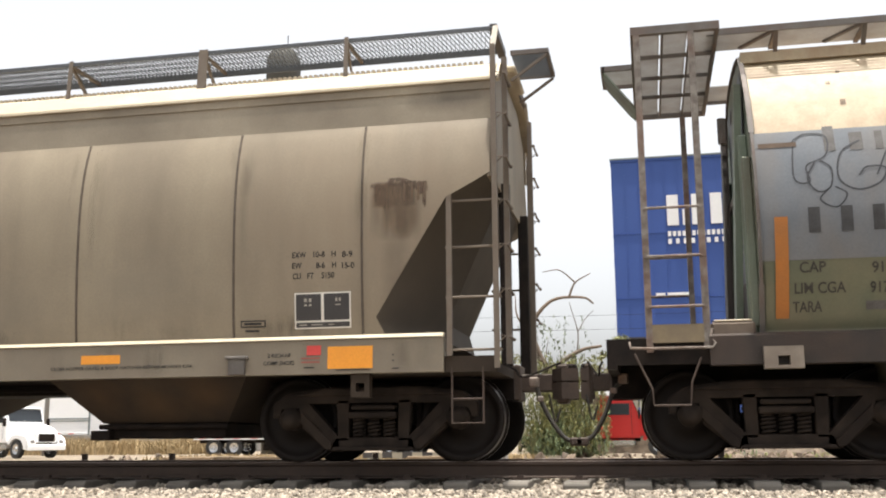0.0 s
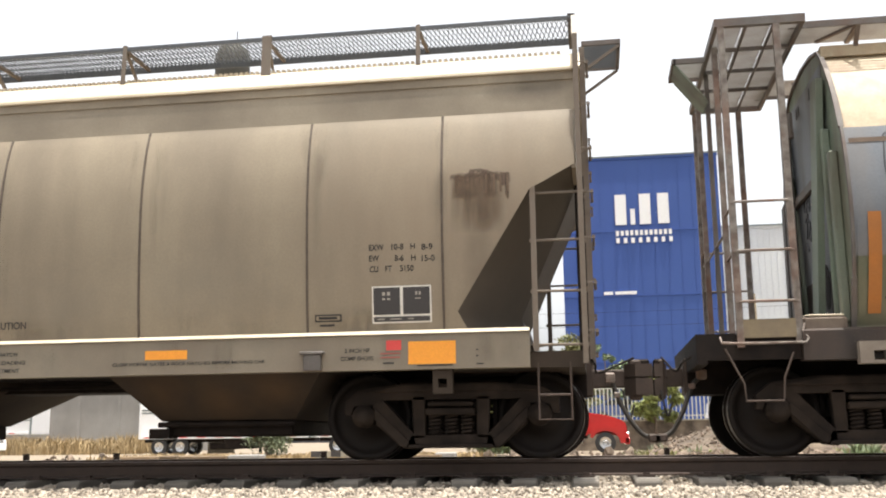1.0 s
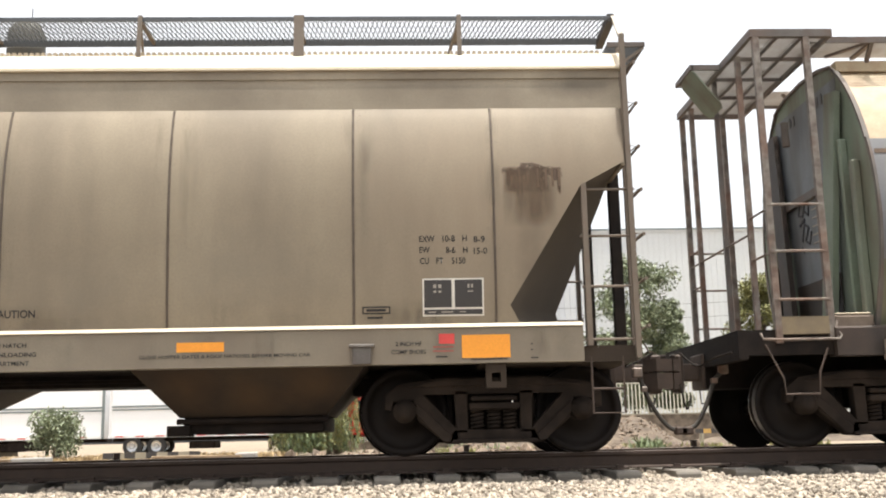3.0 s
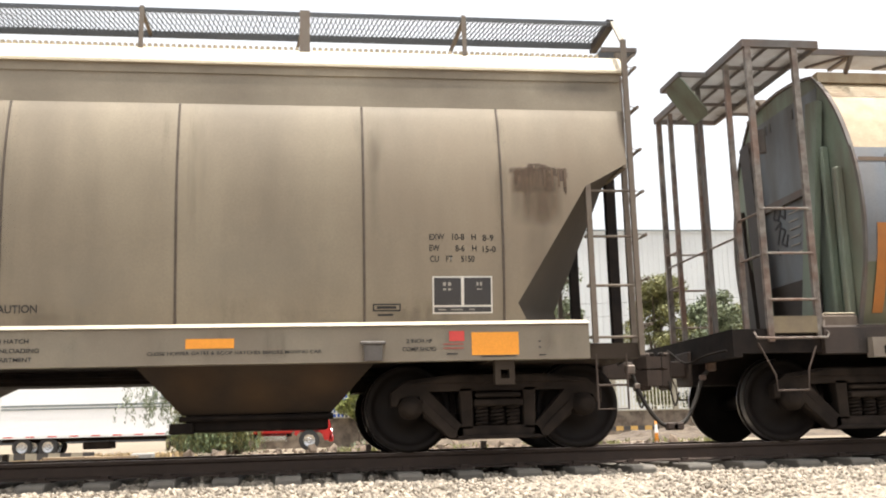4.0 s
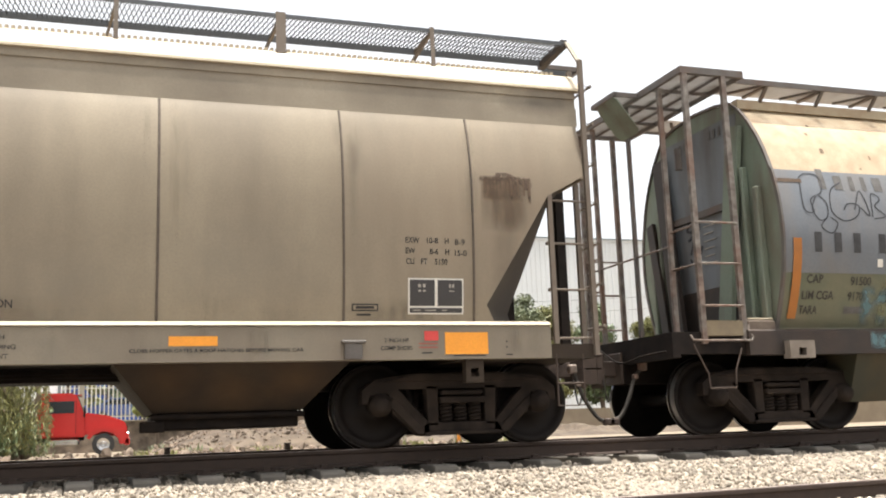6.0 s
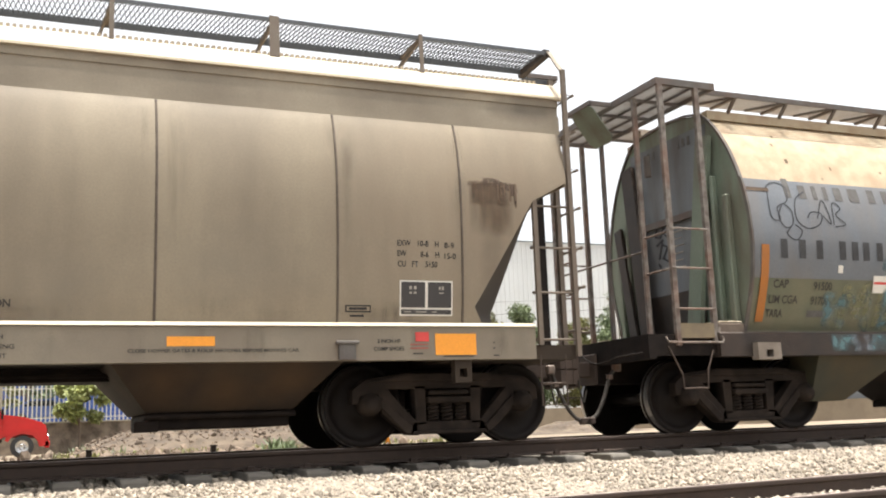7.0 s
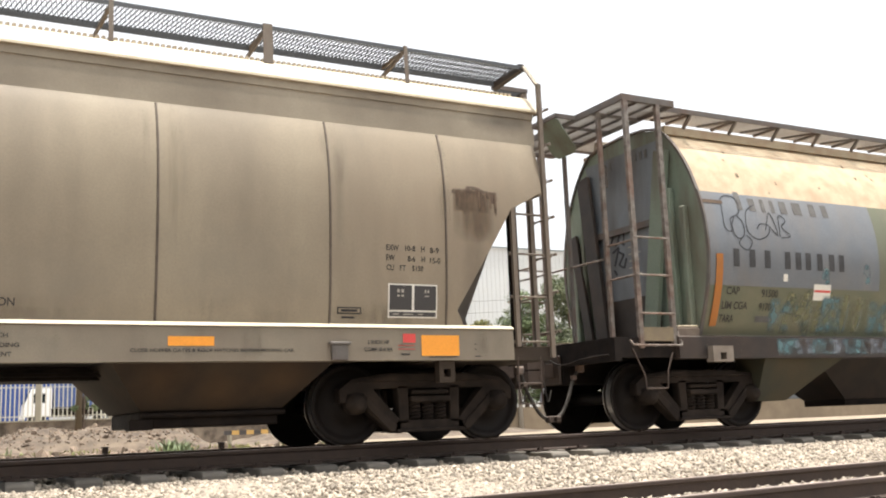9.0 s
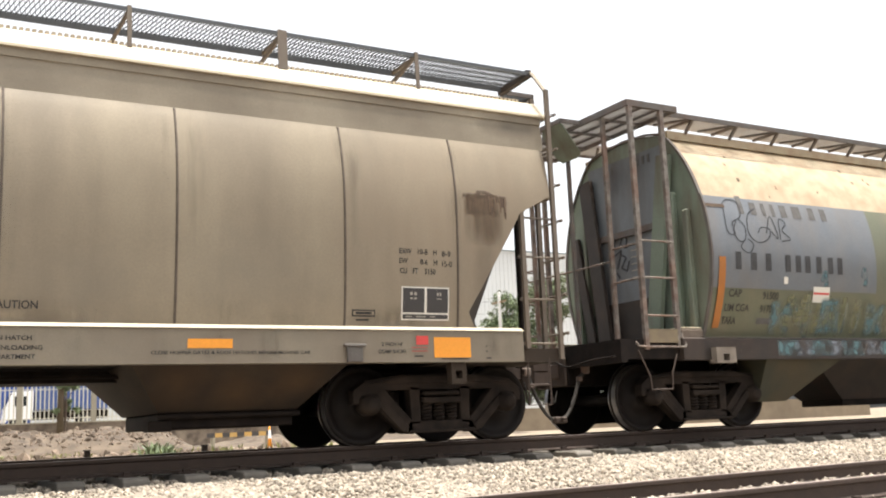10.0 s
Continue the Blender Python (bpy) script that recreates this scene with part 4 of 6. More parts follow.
            tube(bm, [(Xa - 0.20 * k, s * 1.46, 1.16), (Xa - 0.19 * k, s * 1.50, 1.10), (Xa, s * 1.52, 1.09), (Xb + 0.04 * k, s * 1.52, 1.09), (Xb + 0.07 * k, s * 1.50, 1.13), (Xb + 0.03 * k, s * 1.48, 1.20), (Xb + 0.05 * k, s * 1.46, 1.28)], 0.013, 6)
            part("ladder_foot_rod", bm, "fxe_ladder", car)
            a, b = (FX(-0.30), FX(0.05)) if k > 0 else (-FX(-0.30), -FX(0.05))
            bm = bmesh.new()
            tube(bm, [(a - 0.16 * k, s * 1.44, 1.05), (a, s * 1.46, 0.70), (a + 0.01 * k, s * 1.46, 0.54), (b, s * 1.46, 0.54), (b + 0.02 * k, s * 1.46, 0.76), (b + 0.12 * k, s * 1.46, 1.0)], 0.011, 6)
            part("stirrup_step", bm, "coupler", car)
            u0, u1 = (FX(0.27), FX(0.68)) if k > 0 else (-FX(0.68), -FX(0.27))
            cb = part("cap_block", boxes((u0, u1, *sorted((s * 1.20, s * 1.45)), 1.14, 1.345), bevel=0.025), "beige", car, "brown steel block on the sill")
            # thin pale sheet added to paint the block's sunlit top
            part("cap_dust", boxes((u0 + 0.03, u1 - 0.03, *sorted((s * 1.21, s * 1.44)), 1.346, 1.362), bevel=0.006), "hopper_roof", cb, "pale sheet painting the sunlit top of the block")
            x = FX(0.90) if k > 0 else -FX(0.90)
            bm = bmesh.new()
            y = sorted((s * 1.47, s * 1.60))
            for sp in ((x - 0.18, x - 0.055, *y, 0.87, 1.08), (x + 0.055, x + 0.18, *y, 0.87, 1.08), (x - 0.055, x + 0.055, *y, 0.87, 0.90), (x - 0.055, x + 0.055, *y, 0.99, 1.08)):
                box(bm, *sp)
            part("jacking_pad", bm, "pad", car, "pale jacking pad with a square hole")
        bogie(car, FX(0.945) if k > 0 else -FX(0.945))
        coupler(car, FX(F_END) if k > 0 else -FX(F_END), -k, 0.36)
    # markings on the end that faces the first wagon
    def end_line(points, width, mat, name):
        bm = bmesh.new()
        for (ya, za), (yb, zb) in zip(points, points[1:]):
            bar(bm, (FX(0.735), ya, za), (FX(0.735), yb, zb), width, 0.008, (1, 0, 0))
        part(name, bm, mat, car)
    for pts in (((0.40, 2.75), (0.30, 2.95), (0.18, 2.86), (0.28, 2.72), (0.40, 2.75)), ((0.20, 2.95), (0.08, 2.90), (0.10, 2.70), (0.22, 2.78)), ((0.38, 2.62), (0.22, 2.68), (0.34, 2.42)), ((0.24, 2.62), (0.12, 2.56), (0.24, 2.42), (0.12, 2.36), (0.06, 2.50)), ((0.36, 2.36), (0.30, 2.28))):
        end_line(pts, 0.028, "spray_black", "graffiti_stroke")
    for y in (0.42, 0.30, -0.30, -0.42, -0.54):
        end_line(((y, 3.86), (y, 3.98)), 0.05, "fxe_letter", "number_bar")
    for z in (2.74, 2.64, 2.54, 2.44, 2.34, 2.24):
        end_line(((0.0, z), (-0.24 - 0.03 * math.sin(40 * z), z)), 0.014, "dim_white", "stencil_bar")
    # brake wheel on the near end
    bm = bmesh.new()
    tube(bm, [(FX(0.62) , 0.3 + 0.0, 3.6), (FX(0.62), 0.3, 3.9)], 0.05, 8)
    part("brake_housing", bm, "fxe_steel", car)
    # hopper bays
    # the centre bay takes the dark sill colour to paint the shadowed underside
    for (ta, tb), (ba, bb), (w1, w2, w3), paint, words in (((1.83, 3.5), (1.92, 2.48), (1.44, 1.26, 1.08), "fxe_under", "olive tapered hopper bay"), ((3.55, 6.9), (4.45, 6.0), (0.70, 0.56, 0.42), "fxe_sill", "dark narrow centre hopper bay")):
        for k in (1, -1):
            bm = bmesh.new()
            rows = [(ta, tb, w1, 1.0), (ta + (ba - ta) * 0.5, tb + (bb - tb) * 0.5, w2, 0.68), (ba, bb, w3, 0.34)]
            loft(bm, [[(k * FX(u), -y, z), (k * FX(v), -y, z), (k * FX(v), y, z), (k * FX(u), y, z)] for u, v, y, z in rows], True)
            bay = part("hopper_bay", bm, paint, car, words)
            part("outlet_gate", boxes((*sorted((k * FX(ba), k * FX(bb))), -0.42, 0.42, 0.24, 0.34), bevel=0.012), "black", bay)
    part("shear_plate", boxes((FX(1.9), -FX(1.9), -1.42, 1.42, 0.97, 1.02)), "black", car)
    # near side: stripe, stencils, faded lettering shapes and graffiti
    bm = bmesh.new()
    loft(bm, [[(FX(x0), f_skin(z) - 0.016, z), (FX(x0 + 0.12), f_skin(z) - 0.016, z)] for z in np.linspace(1.36, 2.30, 16) for x0 in [0.875 + (z - 1.4) * 0.02]])
    part("orange_stripe", bm, "orange_worn", car, "orange reflective stripe")
    for words, x0, x1, z in (("CAP", 1.10, 1.34, 1.775), ("91500", 1.74, 2.05, 1.755), ("LIM CGA", 1.05, 1.52, 1.585), ("91700", 1.72, 2.01, 1.575), ("TARA", 1.03, 1.30, 1.415)):
        lettering(words, 0.10, FX(x0), 0, z, "fxe_stencil", car, width=x1 - x0, skin=f_skin, lift=0.008)
    patch(FX(1.68), FX(1.96), 1.42, 1.50, "fxe_letter", car, "stencil_bar", f_skin, 0.008)
    # the emblem and the running number stand as plain bars
    for x, w, h in ((1.40, 0.10, 0.27), (1.63, 0.12, 0.19), (1.86, 0.07, 0.19), (2.04, 0.07, 0.19), (2.22, 0.13, 0.19), (2.47, 0.17, 0.19), (2.80, 0.12, 0.19), (3.05, 0.12, 0.19)):
        patch(FX(x), FX(x + w), 2.93, 2.93 + h, "fxe_letter", car, "emblem_bar", f_skin, 0.010, rows=4)
    for x in (1.20, 1.49, 1.77, 2.15, 2.36, 2.55, 2.78, 3.02, 3.22):
        patch(FX(x), FX(x + 0.105), 2.14, 2.38, "number_paint", car, "number_bar", f_skin, 0.012, rows=4)
    def scrawl(points, width, mat, name="graffiti_stroke", lift=0.012):
        pts = arc([(x, 0, z) for x, z in points], 5)
        ribbon([(FX(p.x), p.z) for p in pts], width, mat, car, name, f_skin, lift)
    scrawl([(1.12, 3.07), (1.10, 2.67), (1.24, 2.63), (1.22, 2.79), (1.40, 2.89), (1.42, 3.09), (1.24, 3.13), (1.12, 3.07)], 0.016, "spray_black")
    scrawl([(1.30, 2.83), (1.22, 2.67), (1.30, 2.53), (1.42, 2.57), (1.44, 2.75), (1.34, 2.85)], 0.016, "spray_black")
    scrawl([(1.42, 2.57), (1.32, 2.45), (1.46, 2.37), (1.56, 2.49), (1.46, 2.57)], 0.015, "spray_black")
    scrawl([(1.72, 3.03), (1.54, 2.91), (1.50, 2.65), (1.66, 2.53), (1.86, 2.59), (1.92, 2.73), (1.76, 2.75), (1.68, 2.67)], 0.017, "spray_black")
    scrawl([(1.84, 2.67), (1.98, 2.93), (2.06, 2.61), (1.94, 2.71)], 0.016, "spray_black")
    scrawl([(2.10, 2.59), (2.14, 2.89), (2.26, 2.83), (2.16, 2.73), (2.30, 2.61), (2.12, 2.57)], 0.017, "spray_black")
    for pts in (((2.22, 1.26), (2.30, 1.80), (2.46, 1.45), (2.62, 1.82), (2.68, 1.28)), ((2.84, 1.28), (2.90, 1.78)), ((3.02, 1.26), (3.08, 1.80), (3.34, 1.30), (3.42, 1.82)), ((3.66, 1.28), (3.70, 1.80))):
        scrawl(pts, 0.12, "tan_wash", lift=0.010)
        scrawl([(x + 0.07, z - 0.03) for x, z in pts], 0.05, "teal_wash", lift=0.012)
    for x, z in ((2.9, 2.02), (3.75, 2.1), (2.2, 1.55), (2.6, 1.3)):
        scrawl([(x, z), (x + 0.05, z + 0.14), (x + 0.1, z + 0.02), (x + 0.06, z - 0.12)], 0.09, "teal_wash", lift=0.009)
    st = patch(FX(2.72), FX(3.06), 1.73, 1.95, "white", car, "sticker", f_skin, 0.014, label="white sticker with a red band")
    patch(FX(2.73), FX(3.05), 1.84, 1.87, "red", st, "red_band", f_skin, 0.018)
    patch(FX(2.12), FX(2.20), 1.97, 2.07, "white", car, "sticker", f_skin, 0.014)
    sill_face = lambda z: -1.50
    for i, (x, w, m) in enumerate(((1.95, 0.5, "teal_wash"), (2.3, 0.45, "pale_wash"), (2.6, 0.5, "teal_wash"), (3.0, 0.4, "pale_wash"), (3.25, 0.55, "teal_wash"), (3.7, 0.5, "pale_wash"), (4.1, 0.6, "teal_wash"), (1.0, 0.5, "grime_wash"), (0.6, 0.4, "grime_wash"))):
        patch(FX(x), FX(x + w), 0.96, 1.20, m, car, "sill_graffiti", sill_face, 0.002 + 0.0006 * i, rows=1)
    for i in range(9):
        x = 1.9 + i * 0.33
        patch(FX(x), FX(x + 0.45), 1.26 + 0.05 * (i % 3), 1.75 + 0.07 * (i % 2), "tan_soft" if i % 3 else "teal_wash", car, "graffiti_wash", f_skin, 0.0145 + 0.0007 * i)
    for x, z in ((0.80, 2.75),):
        patch(FX(x), FX(x + 0.35), z + 0.25, z + 0.30, "rust", car, "rust_scar", f_skin, 0.012, rows=1)
    rnd = random.Random(11)
    for i in range(16):
        x, z = rnd.uniform(1.0, 8.0), rnd.uniform(3.25, 4.05)
        patch(FX(x), FX(x + rnd.uniform(0.03, 0.06)), z - rnd.uniform(0.04, 0.09), z, "rust_wash", car, "rust_spot", f_skin, 0.006 + 0.0002 * i, rows=3)
    return car



tank = tank_car()


def brake_hose(car, fx, pts, y):
    """A hose that hangs between the wagons down to its glad hand."""
    line = arc([(fx(X), y, z) for X, z in pts])
    h = part("brake_hose", tube(bmesh.new(), line, 0.025, 8), "hose", car, "black rubber brake hose", True)
    (Xa, za), (Xb, zb) = pts[0], pts[-1]
    part("glad_hand", boxes((fx(Xb) - 0.07, fx(Xb) + 0.07, y - 0.07, y + 0.04, zb - 0.05, zb + 0.04), bevel=0.018), "coupler", h)
    part("angle_cock", boxes((fx(Xa) - 0.07, fx(Xa) + 0.04, y - 0.04, y + 0.04, za - 0.05, za + 0.06), bevel=0.015), "fxe_ladder", h)
    part("hose_clamp", boxes((fx(pts[1][0]) - 0.035, fx(pts[1][0]) + 0.035, y - 0.035, y + 0.035, pts[1][1] - 0.03, pts[1][1] + 0.03), bevel=0.01), "fxe_ladder", h)


brake_hose(hopper, HX, [(-1.52, 0.84), (-1.47, 0.66), (-1.36, 0.42), (-1.22, 0.24), (-1.10, 0.205)], -0.47)
brake_hose(tank, FX, [(-0.58, 0.86), (-0.70, 0.74), (-0.80, 0.48), (-0.92, 0.27), (-1.04, 0.205)], -0.47)
for X, z in ((-1.40, 0.62), (-1.0, 0.64)):
    part("signal_line", tube(bmesh.new(), arc([(HX(X), -0.2, 0.72), (HX(X) + 0.06, -0.2, z - 0.2), (HX(X) + 0.12, -0.2, z - 0.05)]), 0.012, 6), "hose", hopper)


def stretch_tops(car):
    """The wagons' upper works stand a little taller than drawn."""
    for ob in car.children_recursive:
        if ob.type == "MESH" and ob.name.split(".")[0] not in ("wheelset", "wheel"):
            for v in ob.data.vertices:
                v.co.z += 0.022 * max(0.0, v.co.z - 1.3)


stretch_tops(hopper)
stretch_tops(tank)


# ---- ground and track ----
def profile_z(y):
    """The height of the ballast and ground across the track."""
    return float(np.interp(y, [-40, 2.0, 5.0, 8.0, 9.0, 9.6, 9.95, 10.2, 10.7, 12.5, 12.85, 13.3, 14.6, 17, 40, 400], [-0.75, -0.75, -0.60, -0.54, -0.38, -0.31, -0.28, -0.30, -0.26, -0.225, -0.23, -0.25, -0.46, -0.5, -0.5, -0.7]))


def ground_sheet():
    ys = sorted(set([-400, -150, -60, -40, -20] + list(np.arange(-8, 17, 0.35)) + [17, 19, 22, 26, 32, 40, 55, 80, 120, 200, 400, 900]))
    xs = sorted(set([-900, -400, -200, -120, -80, -50] + list(np.arange(-30, 50, 0.7)) + [55, 65, 80, 120, 200, 400, 900]))
    bm = bmesh.new()
    rows = []
    for y in ys:
        rows.append([(x, y, profile_z(y) + (0.03 * noise.noise((x * 0.9, y * 0.9, 0)) if abs(x) < 60 and -10 < y < 16 else 0)) for x in xs])
    loft(bm, rows)
    ob = link_mesh("ground", bm, "dust", smooth=True)
    ob.data.materials.append(M["bed"])
    ob.data.materials.append(M["cinder"])
    for f in ob.data.polygons:
        if -60 < f.center.y < 14.8:
            f.material_index = 1 if f.center.y > 5.0 else 2
    return tagged(ob, "pale dry earth and grey ballast along the tracks", "ground", kind="structure")


ground_sheet()


def rail(y, z, turn_at=None):
    bm = bmesh.new()
    sec = [(-0.07, 0), (0.07, 0), (0.07, 0.012), (0.012, 0.03), (0.010, 0.125), (0.036, 0.14), (0.036, 0.168), (0.03, 0.174), (-0.03, 0.174), (-0.036, 0.168), (-0.036, 0.14), (-0.010, 0.125), (-0.012, 0.03), (-0.07, 0.012)]
    return prism(bm, sec, -120, 160, "x")


def track(y, z, name, label, slant=0.0, x0=-16.0, x1=34.0):
    t = thing(name, (0, y, z), label, "railway track", turn=slant)
    tagged(t, kind="structure")
    for s in (-1, 1):
        bm = rail(0, 0)
        bmesh.ops.translate(bm, verts=bm.verts, vec=(0, s * 0.753, -0.174))
        r = part("rail", bm, "rail", t, "rusty brown steel rail")
        part("rail_head", boxes((-120, 160, s * 0.753 - 0.029, s * 0.753 + 0.029, 0.0, 0.003)), "rail_head", r)
    bm = bmesh.new()
    prism(bm, [(-1.30, -0.36), (1.30, -0.36), (1.30, -0.22), (1.25, -0.19), (-1.25, -0.19), (-1.30, -0.22)], -0.13, 0.13, "x")
    bmesh.ops.bevel(bm, geom=bm.edges, offset=0.012, segments=1, affect="EDGES")
    first = part("sleeper", bm, "concrete", t)
    for i, x in enumerate(np.arange(x0, x1, 0.61)):
        ob = first if i == 0 else new("sleeper", first.data)
        ob.parent = t
        ob.matrix_basis = pose(float(x), 0, 0)
    bm = bmesh.new()
    for s in (-1, 1):
        box(bm, -0.09, 0.09, s * 0.753 - 0.15, s * 0.753 + 0.15, -0.19, -0.172)
        box(bm, -0.035, 0.035, s * 0.753 - 0.12, s * 0.753 - 0.07, -0.172, -0.14)
        box(bm, -0.035, 0.035, s * 0.753 + 0.07, s * 0.753 + 0.12, -0.172, -0.14)
    clip = part("rail_clip", bm, "rail", t)
    for i, x in enumerate(np.arange(x0, x1, 0.61)):
        ob = clip if i == 0 else new("rail_clip", clip.data)
        ob.parent = t
        ob.matrix_basis = pose(float(x), 0, 0)
    return t


track(YC, 0.0, "main_track", "rusty rails on concrete sleepers in grey ballast")
track(6.25, -0.39, "side_track", "second track of rusty rails beside the camera", 3.5)


def scatter_stones():
    """Loose ballast stones over the shoulder between the tracks."""
    rng = np.random.default_rng(3)
    ico_bm = bmesh.new()
    bmesh.ops.create_icosphere(ico_bm, subdivisions=1, radius=1.0)
    base = np.array([v.co[:] for v in ico_bm.verts])
    faces = np.array([[v.index for v in f.verts] for f in ico_bm.faces])
    ico_bm.free()
    zones = [((-9, 24), (7.75, 10.25), 34000, 0.022), ((-9, 24), (10.25, 10.75), 5200, 0.024), ((-9, 24), (10.9, 12.3), 4000, 0.026), ((-9, 24), (12.4, 14.2), 4500, 0.03), ((0, 24), (5.9, 7.75), 8000, 0.027), ((24, 45), (7.5, 10.5), 6000, 0.03)]
    V, F, n = [], [], 0
    for (xa, xb), (ya, yb), count, size in zones:
        x, y = rng.uniform(xa, xb, count), rng.uniform(ya, yb, count)
        z = np.interp(y, [5.0, 8.0, 9.0, 9.6, 9.95, 10.2, 10.7, 12.5, 12.85, 13.3, 14.6], [-0.60, -0.54, -0.38, -0.31, -0.28, -0.30, -0.26, -0.225, -0.23, -0.25, -0.46])
        keep = ~((np.abs(np.mod(x + 16.0 + 0.305, 0.61) - 0.305) < 0.15) & (np.abs(y - YC) < 1.31))
        x, y, z = x[keep], y[keep], z[keep]
        m = len(x)
        r = size * rng.uniform(0.6, 1.45, m)
        sq = rng.uniform(0.6, 1.15, (m, 1, 3))
        jit = rng.uniform(0.75, 1.25, (m, len(base), 1))
        ang = rng.uniform(0, 6.28, m)
        tilt = rng.uniform(-0.8, 0.8, m)
        p = base[None] * sq * jit * r[:, None, None]
        c, s = np.cos(tilt)[:, None], np.sin(tilt)[:, None]
        p = np.stack((p[..., 0], p[..., 1] * c - p[..., 2] * s, p[..., 1] * s + p[..., 2] * c), -1)
        c, s = np.cos(ang)[:, None], np.sin(ang)[:, None]
        p = np.stack((p[..., 0] * c - p[..., 1] * s, p[..., 0] * s + p[..., 1] * c, p[..., 2]), -1)
        p += np.stack((x, y, z + r * 0.35), -1)[:, None, :]
        V.append(p.reshape(-1, 3))
        F.append((faces[None] + (np.arange(m) * len(base))[:, None, None] + n).reshape(-1, 3))
        n += m * len(base)
    V, F = np.concatenate(V), np.concatenate(F)
    me = bpy.data.meshes.new("ballast")
    me.from_pydata(V.tolist(), [], F.tolist())
    me.materials.append(M["stone"])
    return tagged(new("ballast", me), "loose pale grey crushed-stone ballast", "ballast", kind="stuff")


scatter_stones()


# ---- the yard behind the track ----
M.update({
    "blue_wall": material("blue_cladding", (0.030, 0.076, 0.29), 0.6, 0, (0.027, 0.068, 0.25), 0.4, 0.5, 6, 0.03, (0.04, 0.09, 0.28), 0.12, 0.4, 3.0),
    "white_wall": material("white_corrugated_cladding", (0.68, 0.70, 0.70), 0.5, 0, (0.60, 0.62, 0.63), 0.3, 0.5, 6, 0.02, (0.55, 0.56, 0.55), 0.15, 0.5, 4.0),
    "grey_wall": material("stained_concrete_wall", (0.30, 0.29, 0.27), 0.9, 0, (0.22, 0.21, 0.20), 0.6, 0.6, 8, 0.1, (0.17, 0.16, 0.15), 0.3, 0.6, 2.0),
    "sign_white": material("white_sign_paint", (0.8, 0.8, 0.8), 0.5),
    "truck_white": material("white_truck_paint", (0.88, 0.885, 0.89), 0.35, 0, (0.83, 0.835, 0.84), 0.8, 0.4, 20, 0.0),
    "truck_red": material("red_truck_paint", (0.42, 0.022, 0.02), 0.25, 0, (0.34, 0.018, 0.016), 1.5, 0.5, 20, 0.0),
    "truck_blue": material("blue_truck_paint", (0.045, 0.085, 0.25), 0.45, 0, (0.08, 0.12, 0.26), 0.7, 0.7),
    "trailer_grey": material("grey_trailer_rail", (0.22, 0.25, 0.25), 0.5, 0.3),
    "glass": material("dark_window_glass", (0.02, 0.025, 0.03), 0.08),
    "rubber": material("black_tyre", (0.03, 0.03, 0.03), 0.8),
    "chrome": material("bright_metal", (0.6, 0.6, 0.6), 0.25, 1.0),
    "bark": material("grey_brown_bark", (0.16, 0.12, 0.09), 0.9, 0, (0.10, 0.075, 0.055), 4, 0.6, 25, 0.5),
    "leaf_grey": varied(material("grey_green_leaves", (0.115, 0.14, 0.075), 0.6, 0, (0.16, 0.175, 0.10), 3, 0.6, 20, 0.0), 0.5, 1.7, True),
    "leaf_yellow": varied(material("yellow_green_leaves", (0.155, 0.15, 0.05), 0.6, 0, (0.10, 0.115, 0.042), 3, 0.6, 20, 0.0), 0.5, 1.7, True),
    "leaf_green": varied(material("green_leaves", (0.10, 0.135, 0.06), 0.6, 0, (0.13, 0.16, 0.075), 3, 0.6, 20, 0.0), 0.5, 1.7, True),
    "leaf_lime": varied(material("lime_green_leaves", (0.21, 0.23, 0.065), 0.6, 0, (0.14, 0.17, 0.05), 3, 0.6, 20, 0.0), 0.5, 1.6, True),
    "straw": varied(material("dry_straw_grass", (0.36, 0.265, 0.14), 0.9, 0, (0.25, 0.18, 0.095), 2, 0.6, 20, 0.0), 0.6, 1.4, True),
    "fence": material("pale_fence_paint", (0.62, 0.60, 0.50), 0.6),
    "plinth": material("plastered_plinth", (0.33, 0.30, 0.23), 0.9, 0, (0.24, 0.21, 0.16), 1.2, 0.6, 15, 0.1),
    "rubble_wall": material("rubble_stone_wall", (0.16, 0.125, 0.095), 0.95, 0, (0.05, 0.04, 0.03), 3.0, 1.0, 9, 1.0, (0.26, 0.21, 0.16), 1.6, 0.7),
    "mound": material("brown_earth_heap", (0.088, 0.064, 0.044), 0.95, 0, (0.040, 0.030, 0.022), 2.5, 0.9, 12, 1.0, (0.15, 0.115, 0.08), 0.9, 0.6),
    "timber": varied(material("old_timber", (0.26, 0.19, 0.12), 0.9, 0, (0.16, 0.11, 0.07), 4, 0.6, 25, 0.2)),
    "yellow": material("yellow_road_paint", (0.52, 0.32, 0.09), 0.8, 0, (0.38, 0.25, 0.10), 5, 0.6),
    "pole": material("weathered_pole_wood", (0.13, 0.10, 0.062), 0.9, 0, (0.085, 0.065, 0.042), 3, 0.6, 25, 0.3),
    "tower_grey": material("dark_grey_tank_steel", (0.065, 0.062, 0.05), 0.7, 0, (0.04, 0.038, 0.032), 1.0, 0.6, 8, 0.1),
    "rock": varied(material("rubble", (0.135, 0.10, 0.072), 0.95, 0, (0.075, 0.056, 0.04), 4, 0.6, 30, 0.3), 0.6, 1.6, True),
})


def spot(az, y):
    """The x at which a bearing (degrees from straight across) meets the line y."""
    return math.tan(radians(az)) * y


YARD = -0.5


